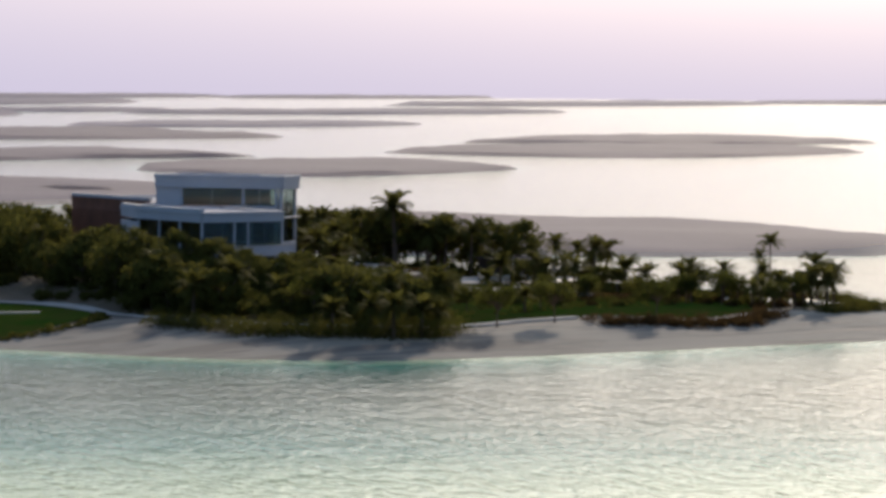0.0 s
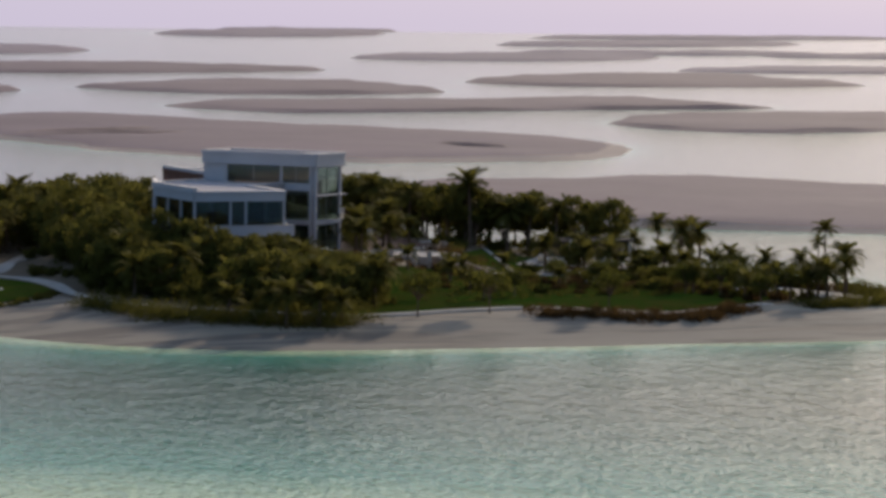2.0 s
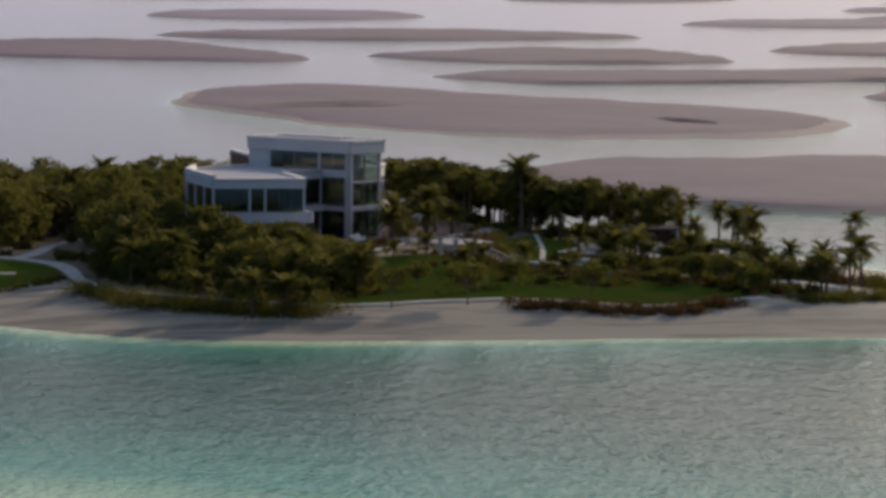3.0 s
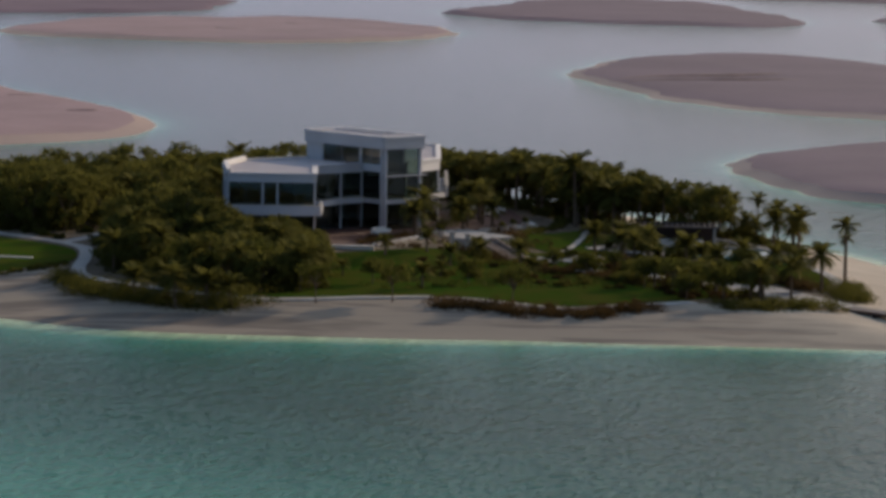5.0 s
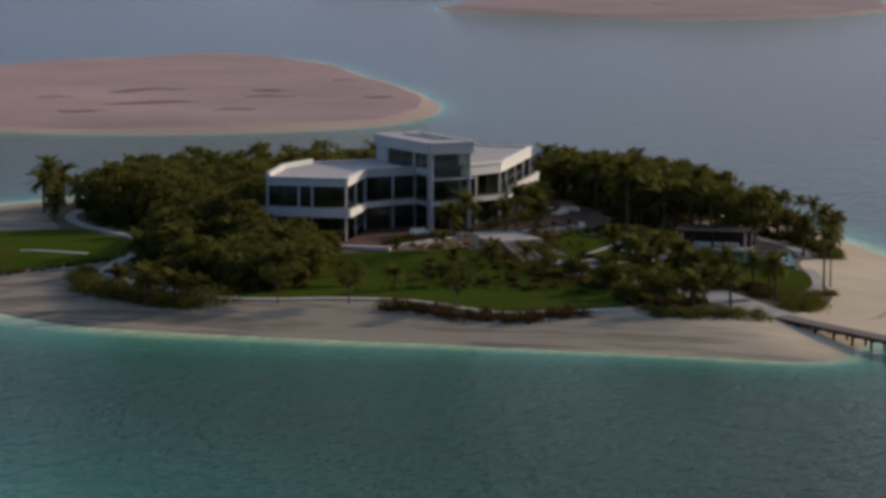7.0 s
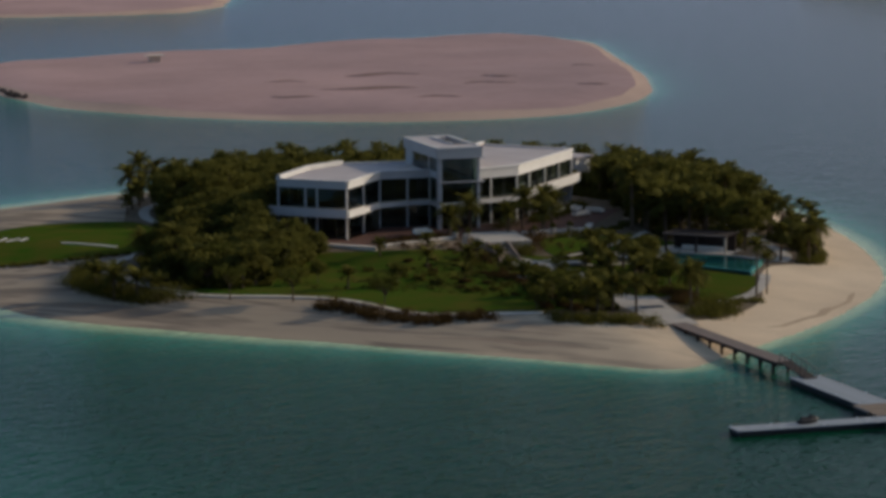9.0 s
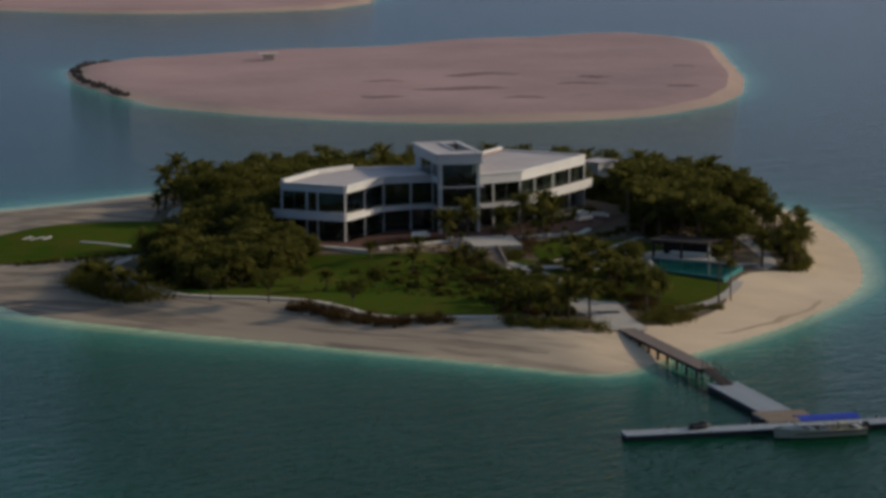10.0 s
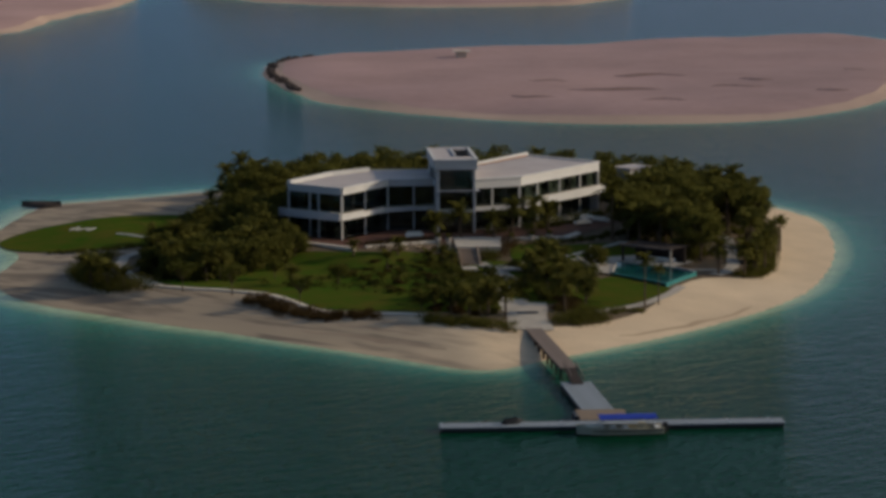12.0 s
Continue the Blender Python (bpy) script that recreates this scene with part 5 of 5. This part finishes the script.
def lounger(x, y, z, rz):
    top = thing("sun_lounger", x, y, z, "pale cushioned sun lounger on the pool terrace", "sun lounger", "loungers by the pool", rz)
    part("frame", box(-0.95, 0.95, -0.35, 0.35, 0.22, 0.3, None, 0.02), WOOD, top)
    part("mattress", box(-0.95, 0.4, -0.33, 0.33, 0.3, 0.42, None, 0.04), CUSH, top)
    part("backrest", box(0, 0.75, -0.33, 0.33, 0, 0.12, Matrix.Translation((0.38, 0, 0.34)) @ Matrix.Rotation(-0.75, 4, "Y"), 0.04), CUSH, top)
    for a in (-0.85, 0.85):
        for b in (-0.3, 0.3):
            part("leg", box(a - 0.03, a + 0.03, b - 0.03, b + 0.03, 0, 0.24), WOOD, top)
    return top


first = lounger(13.2, -18.0, 2.12, 200)
for x, y, r in ((14.6, -19.0, 195), (13.0, -20.6, 205), (14.9, -22.2, 190), (13.8, -24.0, 200), (15.4, -17.2, 185)):
    copy_thing(first, pose(x, y, 2.12, 0, 0, r))


def parasol(x, y, z):
    top = thing("parasol", x, y, z, "closed pale garden parasol beside the loungers", "parasol")
    part("pole", tube(bmesh.new(), (0, 0, 0), (0, 0, 2.6), 0.04, 0.03, 8), WOOD, top)
    bm = bmesh.new()
    bmesh.ops.create_cone(bm, cap_ends=True, segments=8, radius1=0.3, radius2=0.06, depth=1.6, matrix=Matrix.Translation((0, 0, 1.9)))
    part("canopy", bm, CUSH, top)
    part("base", box(-0.3, 0.3, -0.3, 0.3, 0, 0.1, None, 0.02), PAVE, top)
    return top


par = parasol(13.9, -21.2, 2.12)

# ---- steps from the villa to the garden ----
steps = thing("garden_steps", 0, 0, 0, "wide pale stone steps from the terrace to the garden", "steps")
part("landing", prism([(-3.9, -13.6), (2.3, -13.9), (3.2, -4.4), (-3.6, -4.2)], 1.6, 3.70, 0.03), PAVE, steps)
for k in range(10):
    z = 3.66 - 0.17 * (k + 1)
    part("step", box(-3.4, -1.2, -14.0 - 0.6 * (k + 1), -13.8 - 0.6 * k, z - 0.9, z, None, 0.012), TANSTONE, steps)
for x, end in ((-3.6, -19.9), (-1.0, -19.9)):
    bm = bmesh.new()
    for v in ((-13.7, 3.78), (-14.5, 3.78), (end, 2.1), (end, 1.4), (-13.7, 2.2)):
        bm.verts.new((x - 0.14, v[0], v[1]))
    f = bm.faces.new(bm.verts)
    r = bmesh.ops.extrude_face_region(bm, geom=[f])
    bmesh.ops.translate(bm, vec=(0.28, 0, 0), verts=[v for v in r["geom"] if isinstance(v, bmesh.types.BMVert)])
    bmesh.ops.recalc_face_normals(bm, faces=bm.faces)
    part("flank_wall", bm, TANSTONE, steps)
for x, y, w, d in ((3.1, -25.2, 3.2, 2.2), (-2.9, -24.6, 2.0, 2.8), (-5.0, -34.2, 2.6, 1.6), (-0.6, -29.5, 2.4, 1.5)):
    slab = thing("stone_bench", x, y, hz(x, y), "low pale stone slab seat among the planting", "bench", "stone slabs in the garden")
    part("seat", box(-w / 2, w / 2, -d / 2, d / 2, 0.3, 0.5, None, 0.03), PAVE, slab)
    for sx in (-1, 1):
        part("support", box(sx * w * 0.35 - 0.2, sx * w * 0.35 + 0.2, -d * 0.4, d * 0.4, -0.5, 0.3), PAVE, slab)
for x, y in ((-4.6, -9.2), (4.2, -9.6), (-6.0, -8.4), (7.2, -8.0), (9.8, -7.2)):
    pot = thing("planter", x, y, 3.64, "pale stone planter on the terrace edge", "planter", "planters on the terrace")
    part("pot", tube(bmesh.new(), (0, 0, 0), (0, 0, 0.75), 0.32, 0.45, 12), PAVE, pot)
    pb = bush(81, 0.9, 0.45, SHRUB, "foliage", 14)
    pb.parent = pot
    pb.location = (0, 0, 0.6)


def sofa(x, y, z, rz):
    top = thing("garden_sofa", x, y, z, "pale cushioned garden sofa on the villa terrace", "sofa", "sofas on the terrace", rz)
    part("base", box(-1.1, 1.1, -0.45, 0.45, 0.0, 0.25, None, 0.03), WOOD, top)
    part("seat", box(-1.05, 1.05, -0.43, 0.4, 0.25, 0.45, None, 0.06), CUSH, top)
    part("backrest", box(-1.05, 1.05, 0.25, 0.45, 0.3, 0.85, None, 0.06), CUSH, top)
    for s in (-1, 1):
        part("armrest", box(s * 1.12 - 0.12, s * 1.12 + 0.12, -0.45, 0.45, 0.2, 0.62, None, 0.05), CUSH, top)
    return top


sf = sofa(12.3, 7.6, 3.64, 50)
for x, y, r in ((14.6, 9.8, 230), (17.4, 11.4, 50), (19.2, 9.0, 140), (16.2, 6.2, 200), (-9.0, -4.0, 10)):
    copy_thing(sf, pose(x, y, 3.64, 0, 0, r))

# white pavilion among the trees behind
PAVXY = (28.5, 43.0)
pav = thing("pavilion", *PAVXY, 0, "small white pavilion behind the garden trees", "pavilion", rz=38)
g0 = hz(*PAVXY)
part("wall", box(-2.0, 2.0, -1.6, 1.6, g0 - 0.3, 7.3, None, 0.04), WHITE, pav)
part("roof", box(-2.4, 2.4, -2.0, 2.0, 7.3, 7.6, None, 0.04), ROOF, pav)

# old hull on the back beach
wreck = thing("rowing_boat", -65, 58.2, 0.25, "dark upturned boat lying on the back beach", "boat", rz=-8)
bm = bmesh.new()
rows = []
for k in range(9):
    u = k / 8 * 2 - 1
    w = 1.0 * (1 - abs(u) ** 2.4) + 0.05
    rows.append([bm.verts.new((u * 3.3, w * math.cos(a), 0.95 * math.sin(a) * (0.5 + 0.5 * (1 - u * u)))) for a in [math.pi * j / 8 for j in range(9)]])
for a, b in zip(rows, rows[1:]):
    for j in range(8):
        bm.faces.new((a[j], a[j + 1], b[j + 1], b[j]))
    bm.faces.new((a[0], b[0], b[8], a[8]))
bm.faces.new(rows[0])
bm.faces.new(rows[-1][::-1])
bmesh.ops.recalc_face_normals(bm, faces=bm.faces)
part("hull", bm, ROCK, wreck)
part("keel", box(-3.2, 3.2, -0.05, 0.05, 0.5, 1.0, None, 0.02), ROCK, wreck)

# faint tide lines on the beach
for k, (pts, w, m) in enumerate((([(-27, -59.5), (-20, -64.5), (-15, -69.5), (-10, -74)], 1.3, WETSAND), ([(-22, -58.5), (-17, -62.5), (-12, -67.5)], 0.9, WETSAND), ([(12, -65.5), (19, -60.5), (26, -53.5), (32, -45)], 1.1, WRACK))):
    tagged(patch("tide_line", ragged(pts, w, k), m, 0.012, 0.8), "brown ragged line of weedy sand on the beach", "tide line", kind="structure")

# bare island behind: rock bank at its western tip, sand ridges, a white hut
rng = random.Random(5)
rocks = bmesh.new()
tip = OUTLINES[0]
for k in range(170):
    i = rng.choice(range(-6, 9))
    x, y = Vector(tip[i % len(tip)]).lerp(Vector(tip[(i + 1) % len(tip)]), rng.random())
    x, y = 58 + (x - 58) * 0.985, 272 + (y - 272) * 0.985
    s = rng.uniform(0.3, 0.65)
    bmesh.ops.create_icosphere(rocks, subdivisions=1, radius=s, matrix=pose(x + rng.uniform(-1, 1), y + rng.uniform(-1.5, 1.5), 0.3 + 0.6 * rng.random(), rng.random() * 90, rng.random() * 90, 0) @ Matrix.Diagonal((1.2, 0.9, 0.8, 1)))
tagged(link_mesh("rock_bank", rocks, ROCK), "bank of dark rocks at the tip of a sand island", "rocks", kind="stuff")
hut = thing("hut", 24.2, 316.7, 1.5, "tiny white hut on the bare sand island", "hut")
part("wall", box(-1.3, 1.3, -1.0, 1.0, -0.3, 1.2, None, 0.03), LIMESTONE, hut)
part("roof", box(-2.2, 2.2, -1.7, 1.7, 1.2, 1.4, None, 0.03), LIMESTONE, hut)


def ridge(cx, cy, ln, turn, w, h):
    bm = bmesh.new()
    rows = []
    for k in range(13):
        u = k / 12 * 2 - 1
        env = (1 - u * u) ** 0.7
        x0, y0 = u * ln / 2, 1.2 * math.sin(u * 4 + cx)
        rows.append([bm.verts.new((x0, y0 + b * w * (0.4 + 0.6 * env), a * h * env * rng.uniform(0.8, 1.1) - 0.3)) for b, a in ((-1, 0), (-0.35, 0.9), (0.1, 1.0), (1, 0))])
    for a, b in zip(rows, rows[1:]):
        for j in range(3):
            bm.faces.new((a[j], b[j], b[j + 1], a[j + 1]))
    for q in bm.faces:
        q.smooth = True
    ob = link_mesh("sand_ridge", bm, RIDGE)
    ob.matrix_basis = pose(cx, cy, 1.5, 0, 0, turn)
    tagged(ob, "low dark ridge of heaped sand on a bare island", "sand ridge", "sand ridges on the islands")


for cx, cy, ln, turn in ((50, 229, 26, 1), (78.5, 233, 15, 5), (31, 214, 15, -27), (113, 269, 9, -63), (318, 273, 60, -1), (86, 248, 12, -22), (64, 262, 20, -4), (98, 222, 10, 8), (38, 250, 12, -12), (58, 205, 14, -6), (385, 575, 40, 80), (440, 610, 33, 60), (316, 163, 25, 66), (186, 50, 12, -48), (306, 257, 50, -16)):
    ridge(cx, cy, ln, turn, 1.5, 0.7)


# white pillars at the head of the garden steps
pillar = thing("gate_pillar", -4.9, -14.2, hz(-4.9, -14.2) - 0.1, "square pale stone pillar beside the garden steps", "pillar", "pillars at the steps")
part("shaft", box(-0.2, 0.2, -0.2, 0.2, 0, 1.9, None, 0.03), PAVE, pillar)
part("cap", box(-0.26, 0.26, -0.26, 0.26, 1.9, 2.0, None, 0.02), PAVE, pillar)
copy_thing(pillar, pose(-6.3, -13.2, hz(-6.3, -13.2) - 0.2))
